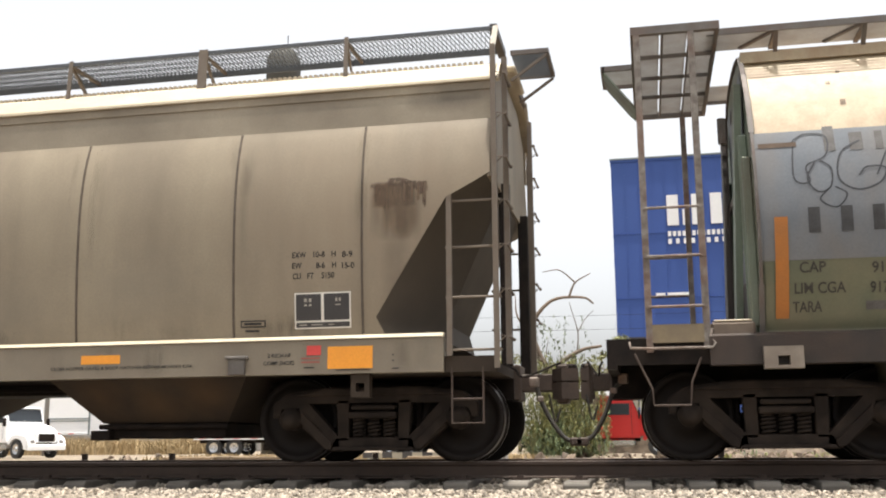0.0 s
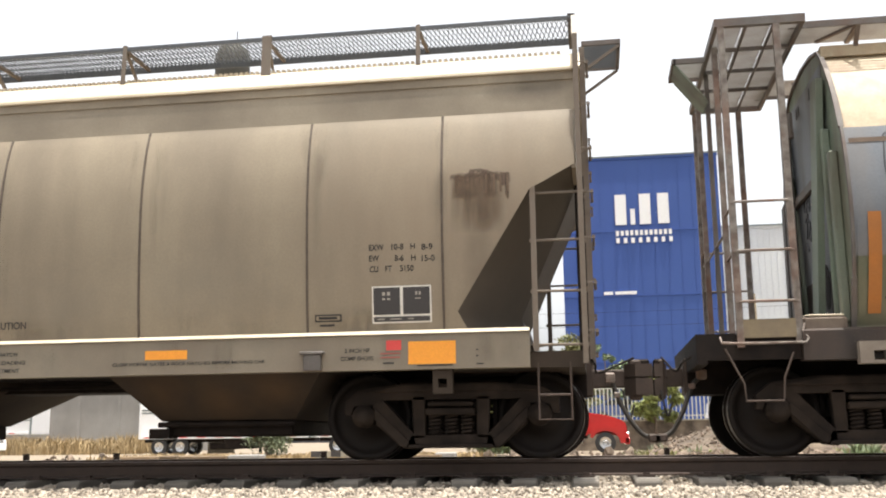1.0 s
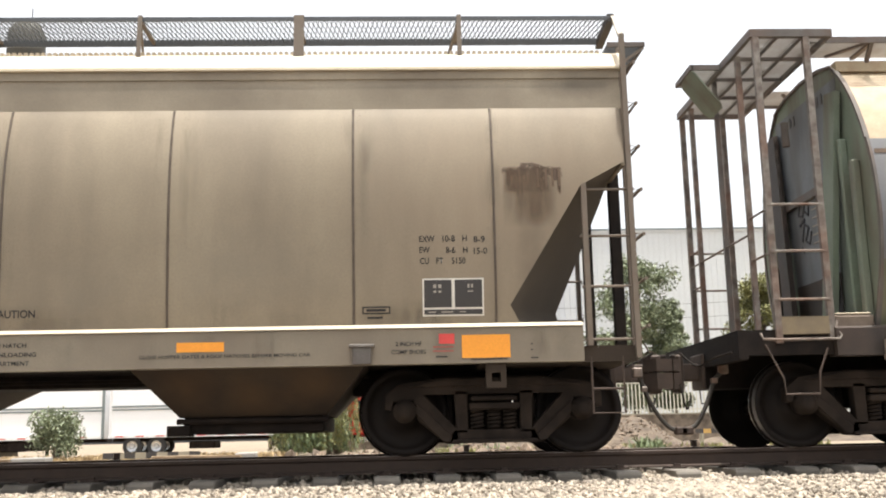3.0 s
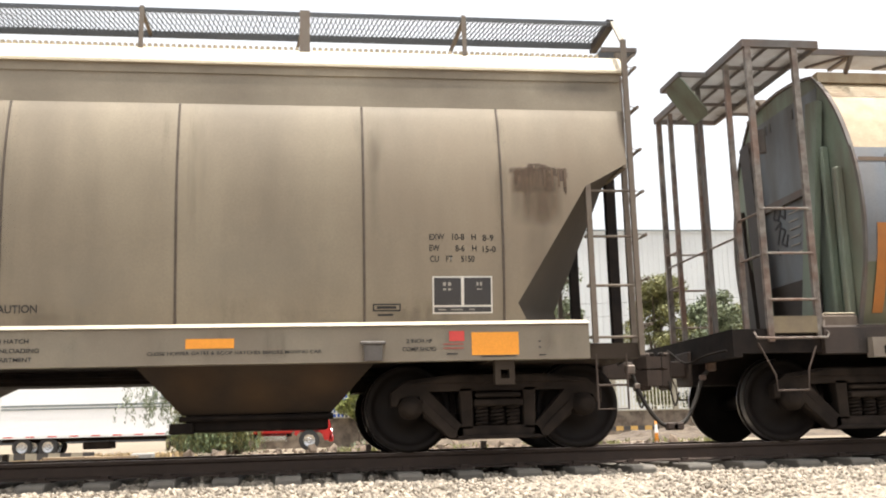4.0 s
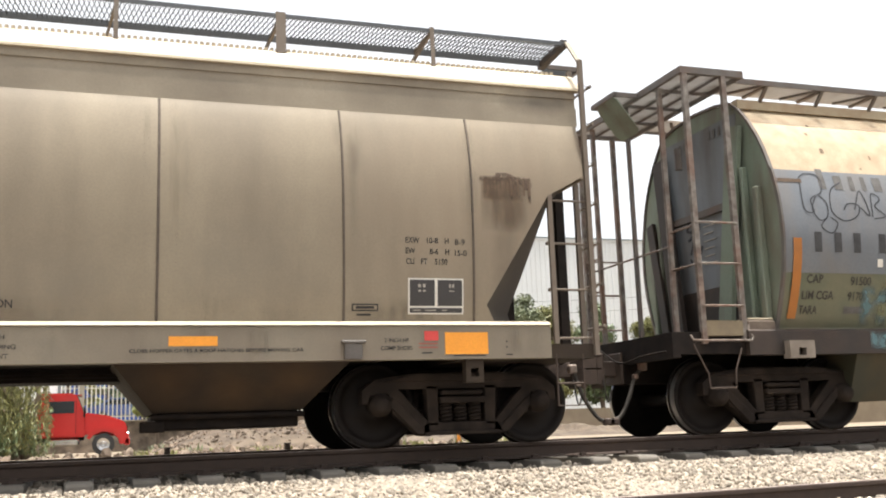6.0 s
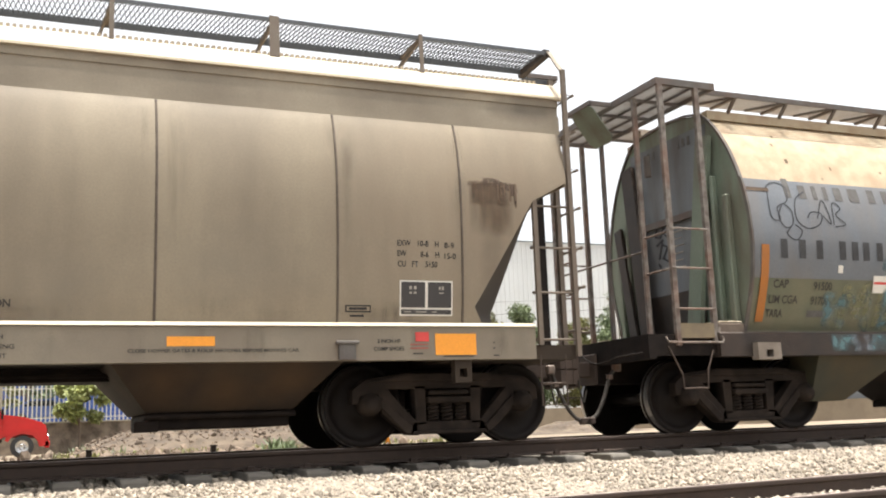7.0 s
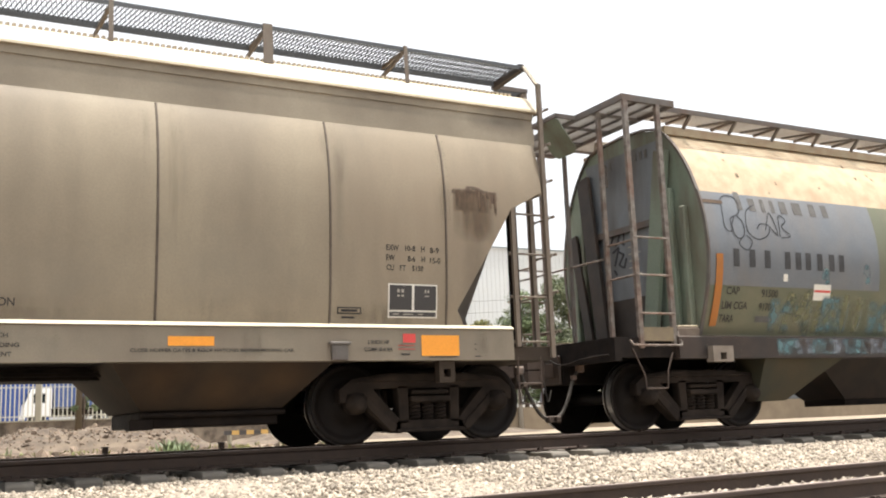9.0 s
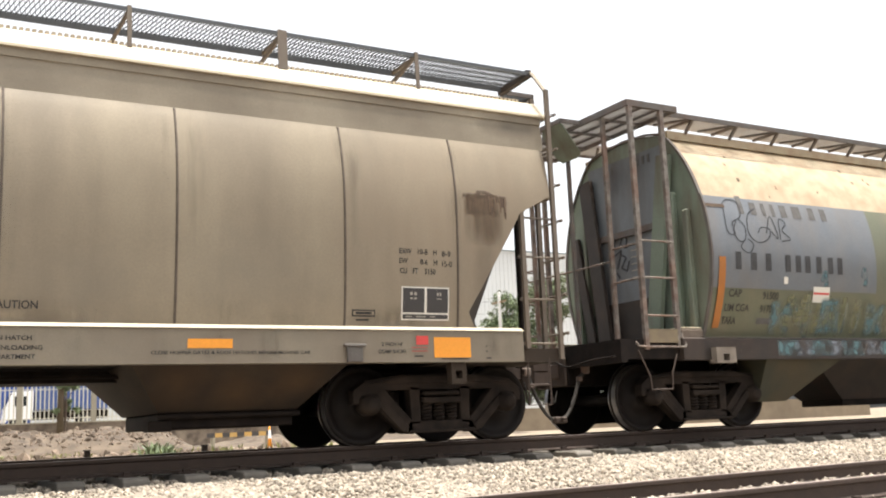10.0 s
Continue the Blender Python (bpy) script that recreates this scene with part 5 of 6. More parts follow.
def building(name, x0, x1, y, h, depth, mat, label, seam, rib, base=YARD, parapet=0.35):
    """A clad shed: a body, upright ribs on its front, a parapet and a plinth."""
    b = thing(name, ((x0 + x1) / 2, y + depth / 2, base), label, "building")
    w = (x1 - x0) / 2
    d = depth / 2
    part("wall", boxes((-w, w, -d, d, 0, h - parapet)), mat, b)
    part("roof", boxes((-w - 0.1, w + 0.1, -d - 0.1, d + 0.1, h - parapet, h)), mat, b)
    part("coping", boxes((-w - 0.16, w + 0.16, -d - 0.16, -d - 0.1, h - 0.12, h + 0.04)), "trailer_grey", b)
    n = max(2, int((x1 - x0) / seam))
    me = None
    for i in range(n + 1):
        if me is None:
            ob = part("rib", boxes((-rib / 2, rib / 2, -0.05, 0.0, 0.3, h - parapet)), mat, b)
            me = ob.data
        else:
            ob = new("rib", me)
            ob.parent = b
        ob.matrix_basis = pose(-w + (x1 - x0) * i / n, -d, 0)
    part("plinth", boxes((-w - 0.05, w + 0.05, -d - 0.08, -d - 0.052, 0, 0.9)), "grey_wall", b)
    return b


PX0, PX1, PY = spot(-1.6, 100), spot(7.25, 100), 100.0
blue = building("warehouse", PX0, PX1, PY, 0.2815 * PY + 0.2 - YARD, 30, "blue_wall", "tall blue clad warehouse with a white sign", 1.2, 0.06)
for z in (8.0, 14.5, 21.0):
    part("sheet_joint", boxes((-(PX1 - PX0) / 2, (PX1 - PX0) / 2, -15.06, -15.0, z, z + 0.06)), "blue_wall", blue)


def sign_shape(outline, x, z, parent):
    bm = prism(bmesh.new(), [(x + u, z + v) for u, v in outline], -15.16, -15.08)
    part("sign_shape", bm, "sign_white", parent, "plain white raised sign shape")


sx = spot(1.45, 100) - (PX0 + PX1) / 2
sz = 0.2100 * 100 + 0.2 - YARD
for outline, dx in (([(0, 0), (1.1, 0), (1.1, 3.1), (0, 3.1)], 0.0), ([(0, 0), (0.45, 0), (0.45, 1.6), (0, 1.6)], 1.5),
                    ([(0, 0), (1.1, 0), (1.1, 3.1), (0, 3.1)], 2.4), ([(0, 0), (1.1, 0), (1.1, 3.1), (0, 3.1)], 4.2)):
    sign_shape(outline, sx + dx, sz, blue)
for i in range(12):
    sign_shape([(0, 0), (0.3, 0), (0.3, 0.5), (0, 0.5)], sx + i * 0.47, sz - 1.1, blue)
for i in range(8):
    sign_shape([(0, 0), (0.34, 0), (0.34, 0.5), (0, 0.5)], sx + i * 0.74, sz - 1.85, blue)

for x0, w in ((1.1, 0.9), (2.2, 2.1)):
    part("sign_bar", boxes((x0 - (PX0 + PX1) / 2, x0 + w - (PX0 + PX1) / 2, -15.14, -15.08, 14.68, 14.98)), "sign_white", blue)
part("notice_board", boxes((-1.75 - (PX0 + PX1) / 2, -0.1 - (PX0 + PX1) / 2, -15.2, -15.08, 9.4, 10.7)), "panel", blue, "dark notice board")

WY = 106.0
white = building("warehouse", PX1 + 0.1, 98.0, WY, 0.2045 * WY + 0.2 - YARD, 40, "white_wall", "long white corrugated warehouse", 0.62, 0.16)
for x, z in ((-30, 6.0), (-14, 6.0), (4, 6.0)):
    wn_ = part("window", boxes((x, x + 3.4, -20.12, -20.05, z, z + 2.6)), "glass", white)
    part("window_frame", boxes((x - 0.1, x + 3.5, -20.16, -20.12, z - 0.12, z), (x - 0.1, x + 3.5, -20.16, -20.12, z + 2.6, z + 2.72), (x + 1.65, x + 1.75, -20.16, -20.12, z, z + 2.6)), "sign_white", wn_)
building("store_house", spot(-34, 84), spot(-24.2, 84), 84, 6.2, 12, "grey_wall", "low grey stained concrete building", 3.2, 0.25)


def water_tower(x, y, top):
    t = thing("water_tower", (x, y, YARD), "grey elevated water tank on a slim column", "water tower")
    h = top - YARD
    bm = bmesh.new()
    bmesh.ops.create_cone(bm, cap_ends=True, segments=20, radius1=0.9, radius2=0.6, depth=h - 4.0, matrix=Matrix.Translation((0, 0, (h - 4.0) / 2)))
    part("column", bm, "tower_grey", t, smooth=True)
    bm = bmesh.new()
    ring = lambda r, z: [(r * math.cos(a), r * math.sin(a), z) for a in (2 * math.pi * k / 24 for k in range(24))]
    loft(bm, [ring(0.6, h - 4.2), ring(1.1, h - 3.2), ring(1.25, h - 2.6), ring(1.25, h - 1.2), ring(1.0, h - 0.65), ring(0.55, h - 0.25), ring(0.05, h - 0.12)], True)
    part("tank", bm, "tower_grey", t, smooth=True)
    bm = bmesh.new()
    bar(bm, (0.3, 0, h - 0.3), (0.3, 0, h + 0.75), 0.05)
    bar(bm, (1.1, 0, h - 0.7), (1.1, 0, h + 0.15), 0.05)
    part("mast", bm, "black", t)


water_tower(spot(-20.9, 66), 66, 0.436 * 66 + 0.2)


def road_wheel(parent, x, y, z=0.5, r=0.5):
    w = part("wheel", lathe(bmesh.new(), [(r * 0.55, y - 0.02), (r * 0.6, y - 0.14), (r, y - 0.12), (r, y + 0.12), (r * 0.6, y + 0.12)], (x, 0, z), 24), "rubber", parent)
    part("rim", lathe(bmesh.new(), [(r * 0.1, y - 0.15), (r * 0.2, y - 0.16), (r * 0.3, y - 0.10), (r * 0.56, y - 0.12), (r * 0.58, y - 0.05)], (x, 0, z), 20), "chrome", w)


def bonnet_truck(x, y, paint, label, width=2.4, turn=0.0):
    """A bonneted tractor that faces +x; x is its nose."""
    t = thing("truck", (x, y, YARD), label, "truck", "parked tractor trucks", turn)
    w = width / 2
    bm = bmesh.new()
    prism(bm, [(-3.95, 0.85), (-3.95, 2.78), (-3.75, 2.88), (-2.45, 2.86), (-2.25, 2.75), (-1.95, 1.98), (-1.85, 0.85)], -w, w)
    bmesh.ops.bevel(bm, geom=bm.edges, offset=0.06, segments=2, affect="EDGES")
    cab = part("cab", bm, paint, t)
    each("side_window", ((-3.45, -2.35, -w - 0.012, -w + 0.01, 1.95, 2.5), (-3.45, -2.35, w - 0.01, w + 0.012, 1.95, 2.5)), "glass", cab)
    bm = prism(bmesh.new(), [(-2.23, 2.70), (-1.96, 2.02), (-1.94, 2.05), (-2.20, 2.72)], -w + 0.15, w - 0.15)
    part("windscreen", bm, "glass", cab)
    each("door_seam", ((-3.55, -3.53, -w - 0.008, -w, 1.0, 2.55), (-2.28, -2.26, -w - 0.008, -w, 1.0, 2.55)), "black", cab)
    part("sun_visor", boxes((-2.5, -2.05, -w + 0.1, w - 0.1, 2.76, 2.80)), paint, cab)
    bm = bmesh.new()
    prism(bm, [(-1.95, 0.95), (-1.95, 1.98), (-0.9, 1.82), (-0.15, 1.55), (0.0, 1.35), (0.0, 0.85), (-0.4, 0.85)], -0.72, 0.72)
    bmesh.ops.bevel(bm, geom=bm.edges, offset=0.07, segments=2, affect="EDGES")
    part("bonnet", bm, paint, t)
    for s in (-1, 1):
        bm = bmesh.new()
        wing = [(-1.78, 0.80), (-1.70, 1.0), (-1.50, 1.20), (-1.10, 1.29), (-0.5, 1.26), (-0.10, 1.14), (0.07, 0.88), (0.07, 0.5), (-0.30, 0.48), (-0.38, 0.74), (-0.62, 0.99), (-1.05, 1.09), (-1.46, 0.97), (-1.66, 0.72)]
        prism(bm, wing, s * 0.70, s * w)
        part("wing", bm, paint, t)
        part("headlight", boxes((-0.05, 0.085, *sorted((s * 0.76, s * 1.05)), 0.80, 1.0), bevel=0.02), "chrome", t)
        part("mirror", boxes((-1.95, -1.86, *sorted((s * (w + 0.08), s * (w + 0.28))), 1.75, 2.2), bevel=0.02), "black", t)
        part("fuel_tank", boxes((-3.6, -2.1, *sorted((s * 0.65, s * (w - 0.05))), 0.45, 0.82), bevel=0.08), "chrome", t)
        road_wheel(t, -1.05, s * (w - 0.15) if s < 0 else s * (w - 0.15))
        for xx in (-5.6, -6.9):
            road_wheel(t, xx, s * (w - 0.2))
    part("grille", boxes((0.0, 0.03, -0.5, 0.5, 0.9, 1.32)), "black", t)
    part("bumper", boxes((-0.12, 0.12, -w, w, 0.42, 0.75), bevel=0.04), paint, t)
    part("chassis", boxes((-7.4, -1.9, -0.45, 0.45, 0.7, 0.95)), "black", t)
    return t


def semi_trailer(x0, x1, y, label, marks=False, deep=2.5, floor=0.95, height=4.0):
    t = thing("trailer", ((x0 + x1) / 2, y, YARD), label, "trailer", "parked trailers")
    w = (x1 - x0) / 2
    part("body", boxes((-w, w, -deep / 2, deep / 2, floor, height), bevel=0.03), "truck_white", t)
    part("lower_rail", boxes((-w, w, -deep / 2 - 0.03, -deep / 2, floor, floor + 0.16)), "sign_white", t)
    part("rub_rail", boxes((-w, w, -deep / 2 - 0.035, -deep / 2, 2.42, 2.50), (-w, w, -deep / 2 - 0.035, -deep / 2, 2.58, 2.68)), "trailer_grey", t)
    part("corner_post", boxes((-w - 0.03, -w + 0.12, -deep / 2 - 0.04, -deep / 2, floor, height)), "sign_white", t)
    part("corner_post", boxes((w - 0.12, w + 0.03, -deep / 2 - 0.04, -deep / 2, floor, height)), "trailer_grey", t)
    for i in range(int(2 * w / 1.1)):
        part("reflector", boxes((-w + 0.3 + i * 1.1, -w + 0.75 + i * 1.1, -deep / 2 - 0.036, -deep / 2 - 0.03, floor + 0.05, floor + 0.11)), "red", t)
    part("underframe", boxes((-w, w, -0.5, 0.5, 0.75, 0.95)), "black", t)
    for xx in (-w + 1.2, -w + 2.5):
        for s in (-1, 1):
            road_wheel(t, xx, s * 1.02)
    part("spare_wheel_carrier", boxes((-w + 4.2, -w + 5.6, -0.9, 0.9, 0.32, 0.72), bevel=0.06), "black", t)
    part("side_locker", boxes((w - 5.2, w - 3.9, -1.1, 1.1, 0.35, 0.88), bevel=0.03), "black", t)
    part("landing_leg", boxes((w - 3.2, w - 3.05, -0.95, -0.8, 0.0, 0.95), (w - 3.2, w - 3.05, 0.8, 0.95, 0.0, 0.95)), "black", t)
    if marks:
        for i, xx in enumerate((0.8, 1.25, 1.75, 4.2, 4.6)):
            part("name_bar", boxes((xx, xx + 0.3, -deep / 2 - 0.01, -deep / 2, 2.85, 3.3)), "trailer_grey", t)
    return t


bonnet_truck(spot(-32.75, 51), 51, "truck_white", "white bonneted tractor truck parked in the yard", turn=-22)
bonnet_truck(spot(1.55, 51), 51, "truck_red", "red bonneted tractor truck before a white trailer")
semi_trailer(spot(-24.75, 58), spot(-15.7, 58), 58, "white box trailer with a grey rub rail")
semi_trailer(spot(-15.4, 57), spot(-1.8, 57), 57, "white box trailer behind a red tractor", True)
semi_trailer(spot(-30.2, 70) - 13, spot(-30.2, 70), 70, "white box trailer parked behind a truck", False, 2.5, 1.45, 4.3)


def box_truck(x, y, z):
    """A small lorry that faces -x behind the fence: white cab, blue body."""
    t = thing("box_truck", (x, y, z), "white-cabbed lorry with a blue body behind a fence", "truck")
    bm = prism(bmesh.new(), [(0.0, 0.5), (0.05, 1.3), (0.45, 2.25), (1.65, 2.3), (1.65, 0.5)], -1.0, 1.0)
    bmesh.ops.bevel(bm, geom=bm.edges, offset=0.05, segments=2, affect="EDGES")
    cab = part("cab", bm, "truck_white", t)
    part("side_window", boxes((0.55, 1.25, -1.012, -0.99, 1.35, 1.95)), "glass", cab)
    part("windscreen", prism(bmesh.new(), [(0.03, 1.3), (0.40, 2.15), (0.37, 2.16), (0.0, 1.31)], -0.85, 0.85), "glass", cab)
    part("body", boxes((1.8, 6.3, -1.1, 1.1, 1.08, 3.0), bevel=0.02), "truck_blue", t)
    part("chassis", boxes((0.3, 6.2, -0.95, 0.95, 0.5, 1.0)), "black", t)
    part("bumper", boxes((-0.08, 0.1, -1.0, 1.0, 0.35, 0.6), bevel=0.03), "truck_white", t)
    for xx in (0.85, 4.9):
        for s in (-1, 1):
            road_wheel(t, xx, s * 0.85, 0.42, 0.42)


def parked_car(x, y, z, paint, label, turn=0.0):
    t = thing("car", (x, y, z), label, "car", turn=turn)
    bm = prism(bmesh.new(), [(-2.1, 0.35), (-2.15, 0.75), (-1.9, 0.95), (-1.45, 1.0), (-0.9, 1.42), (0.5, 1.45), (1.1, 1.0), (1.9, 0.9), (2.1, 0.7), (2.1, 0.35)], -0.82, 0.82)
    bmesh.ops.bevel(bm, geom=bm.edges, offset=0.06, segments=2, affect="EDGES")
    body = part("body", bm, paint, t)
    part("side_window", prism(bmesh.new(), [(-1.25, 1.02), (-0.82, 1.35), (0.42, 1.37), (0.88, 1.02)], -0.83, 0.83), "glass", body)
    for xx in (-1.3, 1.3):
        for s in (-1, 1):
            road_wheel(t, xx, s * 0.75, 0.31, 0.31)


box_truck(spot(5.95, 69), 69, 1.1)
parked_car(spot(1.4, 67), 67, 1.3, "truck_blue", "dark blue car parked behind a fence")
parked_car(spot(49.6, 65), 65, 1.15, "truck_white", "white car parked beyond the track", 10)


# ---- fence, bank and heaps ----
def fence():
    x0, x1, y, z = spot(-4.5, 62), spot(24, 62), 62.0, 1.2
    f = thing("fence", ((x0 + x1) / 2, y, YARD), "pale picket fence on a plastered plinth", "fence")
    w = (x1 - x0) / 2
    part("plinth", boxes((-w, w, -0.15, 0.15, 0, z - YARD)), "rubble_wall", f)
    part("plinth_cap", boxes((-w, w, -0.2, 0.2, z - YARD, z - YARD + 0.08)), "plinth", f)
    h = z - YARD + 0.08
    for zz in (h + 0.2, h + 1.85):
        part("fence_rail", boxes((-w, w, -0.02, 0.02, zz, zz + 0.05)), "fence", f)
    n = 138
    me = None
    for i in range(n):
        x = -w + 2 * w * (i + 0.5) / n
        if me is None:
            bm = boxes((-0.034, 0.034, -0.045, -0.022, 0, 2.05))
            ob = part("picket", bm, "fence", f)
            me = ob.data
        else:
            ob = new("picket", me)
            ob.parent = f
        ob.matrix_basis = pose(x, 0, h)
    for i in range(9):
        x = -w + 2 * w * i / 8
        part("pillar", boxes((x - 0.14, x + 0.14, -0.16, 0.16, h, h + 2.25)), "plinth", f)
    return f


fence()


def heap_height(x, y, x0, x1, y0, y1, top, seed):
    """How high an uneven heap stands over the yard at a place."""
    u, v = (x - x0) / (x1 - x0), (y - y0) / (y1 - y0)
    if not (0 < u < 1 and 0 < v < 1):
        return 0.0
    edge = min(1, 5 * u, 5 * (1 - u)) * math.sin(math.pi * v) ** 0.7
    h = top * (0.75 + 0.5 * noise.noise((x * 0.35, y * 0.35, seed))) + 0.22 * noise.noise((x * 1.3, y * 1.3, seed)) + 0.10 * noise.noise((x * 3.4, y * 3.4, seed))
    return max(0.0, edge * h)


def bank(name, x0, x1, y0, y1, top, label, seed, mat="mound"):
    """An uneven earth heap."""
    bm = bmesh.new()
    nx, ny = int((x1 - x0) / 0.22), int((y1 - y0) / 0.3)
    loft(bm, [[(x, y, YARD - 0.05 + heap_height(x, y, x0, x1, y0, y1, top, seed)) for x in np.linspace(x0, x1, nx + 1)] for y in np.linspace(y0, y1, ny + 1)])
    return tagged(link_mesh(name, bm, mat), label, "earth heap")


HEAP = (spot(2.6, 54), spot(15.5, 54), 49, 59, 1.5)
bank("earth_bank", *HEAP, "brown heap of loose earth before a fence", 2.0)
bank("earth_bank", spot(14, 60), spot(32, 60), 52, 61, 0.75, "low heap of brown earth", 5.0)
tagged(link_mesh("raised_yard", boxes((spot(-6, 63), 80, 62.2, 99, YARD - 0.05, 1.15)), "dust"), "raised dusty yard behind the fence", "ground", kind="structure")


def tufts(name, x0, x1, y0, y1, count, h, mat, label, seed, base=None):
    """Grass blades, joined."""
    rng = np.random.default_rng(seed)
    vs, fs = [], []
    for i in range(count):
        cx, cy = rng.uniform(x0, x1), rng.uniform(y0, y1)
        bz = YARD if base is None else base
        for k in range(7):
            x, y = cx + rng.normal(0, 0.12), cy + rng.normal(0, 0.12)
            hh = h * rng.uniform(0.5, 1.15) * (0.8 + 0.4 * noise.noise((cx * 0.4, cy * 0.4, seed)))
            lx, ly = rng.normal(0, 0.3 * hh), rng.normal(0, 0.3 * hh)
            w = 0.03 + 0.02 * rng.random()
            q = len(vs)
            vs += [(x - w, y, bz), (x + w, y, bz), (x + lx * 0.4 + w * 0.7, y + ly * 0.4, bz + hh * 0.6), (x + lx * 0.4 - w * 0.7, y + ly * 0.4, bz + hh * 0.6), (x + lx, y + ly, bz + hh)]
            fs += [(q, q + 1, q + 2, q + 3), (q + 3, q + 2, q + 4)]
    me = bpy.data.meshes.new(name)
    me.from_pydata(vs, [], fs)
    me.materials.append(M[mat])
    return tagged(new(name, me), label, "grass", kind="stuff")


tufts("dry_grass", spot(-33, 72), spot(-24, 72), 66, 76, 1100, 1.35, "straw", "tall dry straw-coloured grass", 4)
tufts("dry_grass", spot(-25, 44), spot(-6, 44), 38, 46, 420, 0.3, "straw", "low dry grass and weeds", 6)
tufts("weeds", spot(1, 44), spot(22, 44), 40, 46, 60, 0.3, "leaf_yellow", "low green weeds", 8)
tufts("weeds", spot(3, 52), spot(14, 52), 48, 60, 40, 0.5, "leaf_grey", "grey-green weeds before a rubble wall", 16)
tufts("weeds", spot(13.4, 32), spot(14.3, 32), 31.6, 32.6, 26, 0.68, "leaf_green", "clump of green weeds", 9)


# ---- trees ----
def leaf_mesh(name, centres, radii, count, size, mat, parent, seed, droop=0.0, density_power=0.6):
    """Many small leaves gathered in uneven clumps."""
    rng = np.random.default_rng(seed)
    k = rng.choice(len(centres), count, p=np.array(radii) ** 2 / sum(np.array(radii) ** 2))
    d = rng.normal(0, 1, (count, 3))
    d /= np.linalg.norm(d, axis=1, keepdims=True)
    r = np.array(radii)[k] * rng.random(count) ** density_power
    c = np.array(centres)[k] + d * r[:, None] * np.array([1, 1, 0.75])
    c[:, 2] -= droop * rng.random(count) ** 1.2
    a = rng.normal(0, 1, (count, 3))
    a[:, 2] -= 1.5 if droop else 0.2
    a /= np.linalg.norm(a, axis=1, keepdims=True)
    b = np.cross(a, rng.normal(0, 1, (count, 3)))
    b /= np.linalg.norm(b, axis=1, keepdims=True)
    s = size * rng.uniform(0.6, 1.4, (count, 1))
    V = np.stack((c - a * s, c + b * s * 0.4, c + a * s, c - b * s * 0.4), 1).reshape(-1, 3)
    F = np.arange(count * 4).reshape(-1, 4)
    me = bpy.data.meshes.new(name)
    me.from_pydata(V.tolist(), [], F.tolist())
    me.materials.append(M[mat])
    ob = new(name, me)
    ob.parent = parent
    return ob


def tree(x, y, h, spread, mat, label, seed, base=YARD, bare=0.35, leaves=3500, size=0.16, clumps=26, puff=1.0):
    rng = random.Random(seed)
    t = thing("tree", (x, y, base), label, "tree", "trees in the yard")
    lean = (rng.uniform(-0.1, 0.1) * h, rng.uniform(-0.06, 0.06) * h)
    trunk = arc([(0, 0, 0), (lean[0] * 0.4, lean[1] * 0.3, h * 0.25), (lean[0] * 0.7, lean[1], h * 0.55), (lean[0], lean[1], h * 0.86)], 4)
    r0 = 0.022 * h
    part("trunk", tube(bmesh.new(), trunk, [r0 * (1 - 0.8 * i / (len(trunk) - 1)) for i in range(len(trunk))], 9), "bark", t, smooth=True)
    cs, rs = [], []
    for i in range(clumps):
        a = rng.uniform(0, 6.28)
        v = rng.uniform(bare, 1.0)
        rad = spread * (0.35 + 0.65 * math.sin(math.pi * min(1, (v - bare) / (1.02 - bare) * 0.85 + 0.12))) * math.sqrt(rng.random())
        c = (lean[0] * v + rad * math.cos(a), lean[1] * v + rad * math.sin(a), h * v * 0.97)
        cs.append(c)
        rs.append(rng.uniform(0.16, 0.34) * spread * puff)
        if i < 9:
            z0 = h * rng.uniform(0.25, 0.6)
            st = Vector((lean[0] * z0 / h, lean[1] * z0 / h, z0))
            mid = st.lerp(Vector(c), 0.5) + Vector((0, 0, 0.06 * h))
            pts = arc([st, mid, c], 4)
            part("limb", tube(bmesh.new(), pts, [r0 * 0.42 * (1 - 0.8 * k / (len(pts) - 1)) for k in range(len(pts))], 6), "bark", t, smooth=True)
    leaf_mesh("crown", cs, rs, leaves, size, mat, t, seed)
    return t


# broad trees before the white warehouse
for i, (az, y, e, spread, mat) in enumerate(((13.1, 78, 0.178, 3.3, "leaf_grey"), (15.4, 82, 0.13, 1.8, "leaf_grey"), (19.6, 80, 0.156, 2.6, "leaf_yellow"), (22.6, 80, 0.138, 2.7, "leaf_grey"), (25.0, 82, 0.125, 2.4, "leaf_yellow"),
                                             (27.8, 80, 0.134, 2.2, "leaf_green"), (30.2, 84, 0.115, 2.2, "leaf_yellow"), (33.2, 82, 0.150, 2.8, "leaf_green"), (36.0, 80, 0.172, 2.8, "leaf_grey"), (39.5, 82, 0.14, 3.0, "leaf_green"))):
    tree(spot(az, y), y, e * y + 0.2 - 1.1, spread, mat, "leafy tree before a white warehouse", 20 + i, 1.1, 0.10, 22000, 0.15, 64, 1.5)
tree(spot(3.2, 60.5), 60.5, 4.6, 1.5, "leaf_lime", "young yellow-green tree before a fence", 41, YARD, 0.42, 5200, 0.16, 34, 1.15)
tree(spot(8.9, 61), 61, 4.2, 1.0, "leaf_green", "slim young tree beside a fence pillar", 42, YARD, 0.5, 900, 0.12, 12)
tree(spot(-1.2, 66), 66, 6.0, 2.0, "leaf_yellow", "yellow-green tree behind a fence", 43, 0.9, 0.25, 2600, 0.15)
tree(spot(0.6, 72), 72, 5.6, 1.8, "leaf_green", "green tree in the raised yard", 44, 1.1, 0.2, 2200, 0.15)


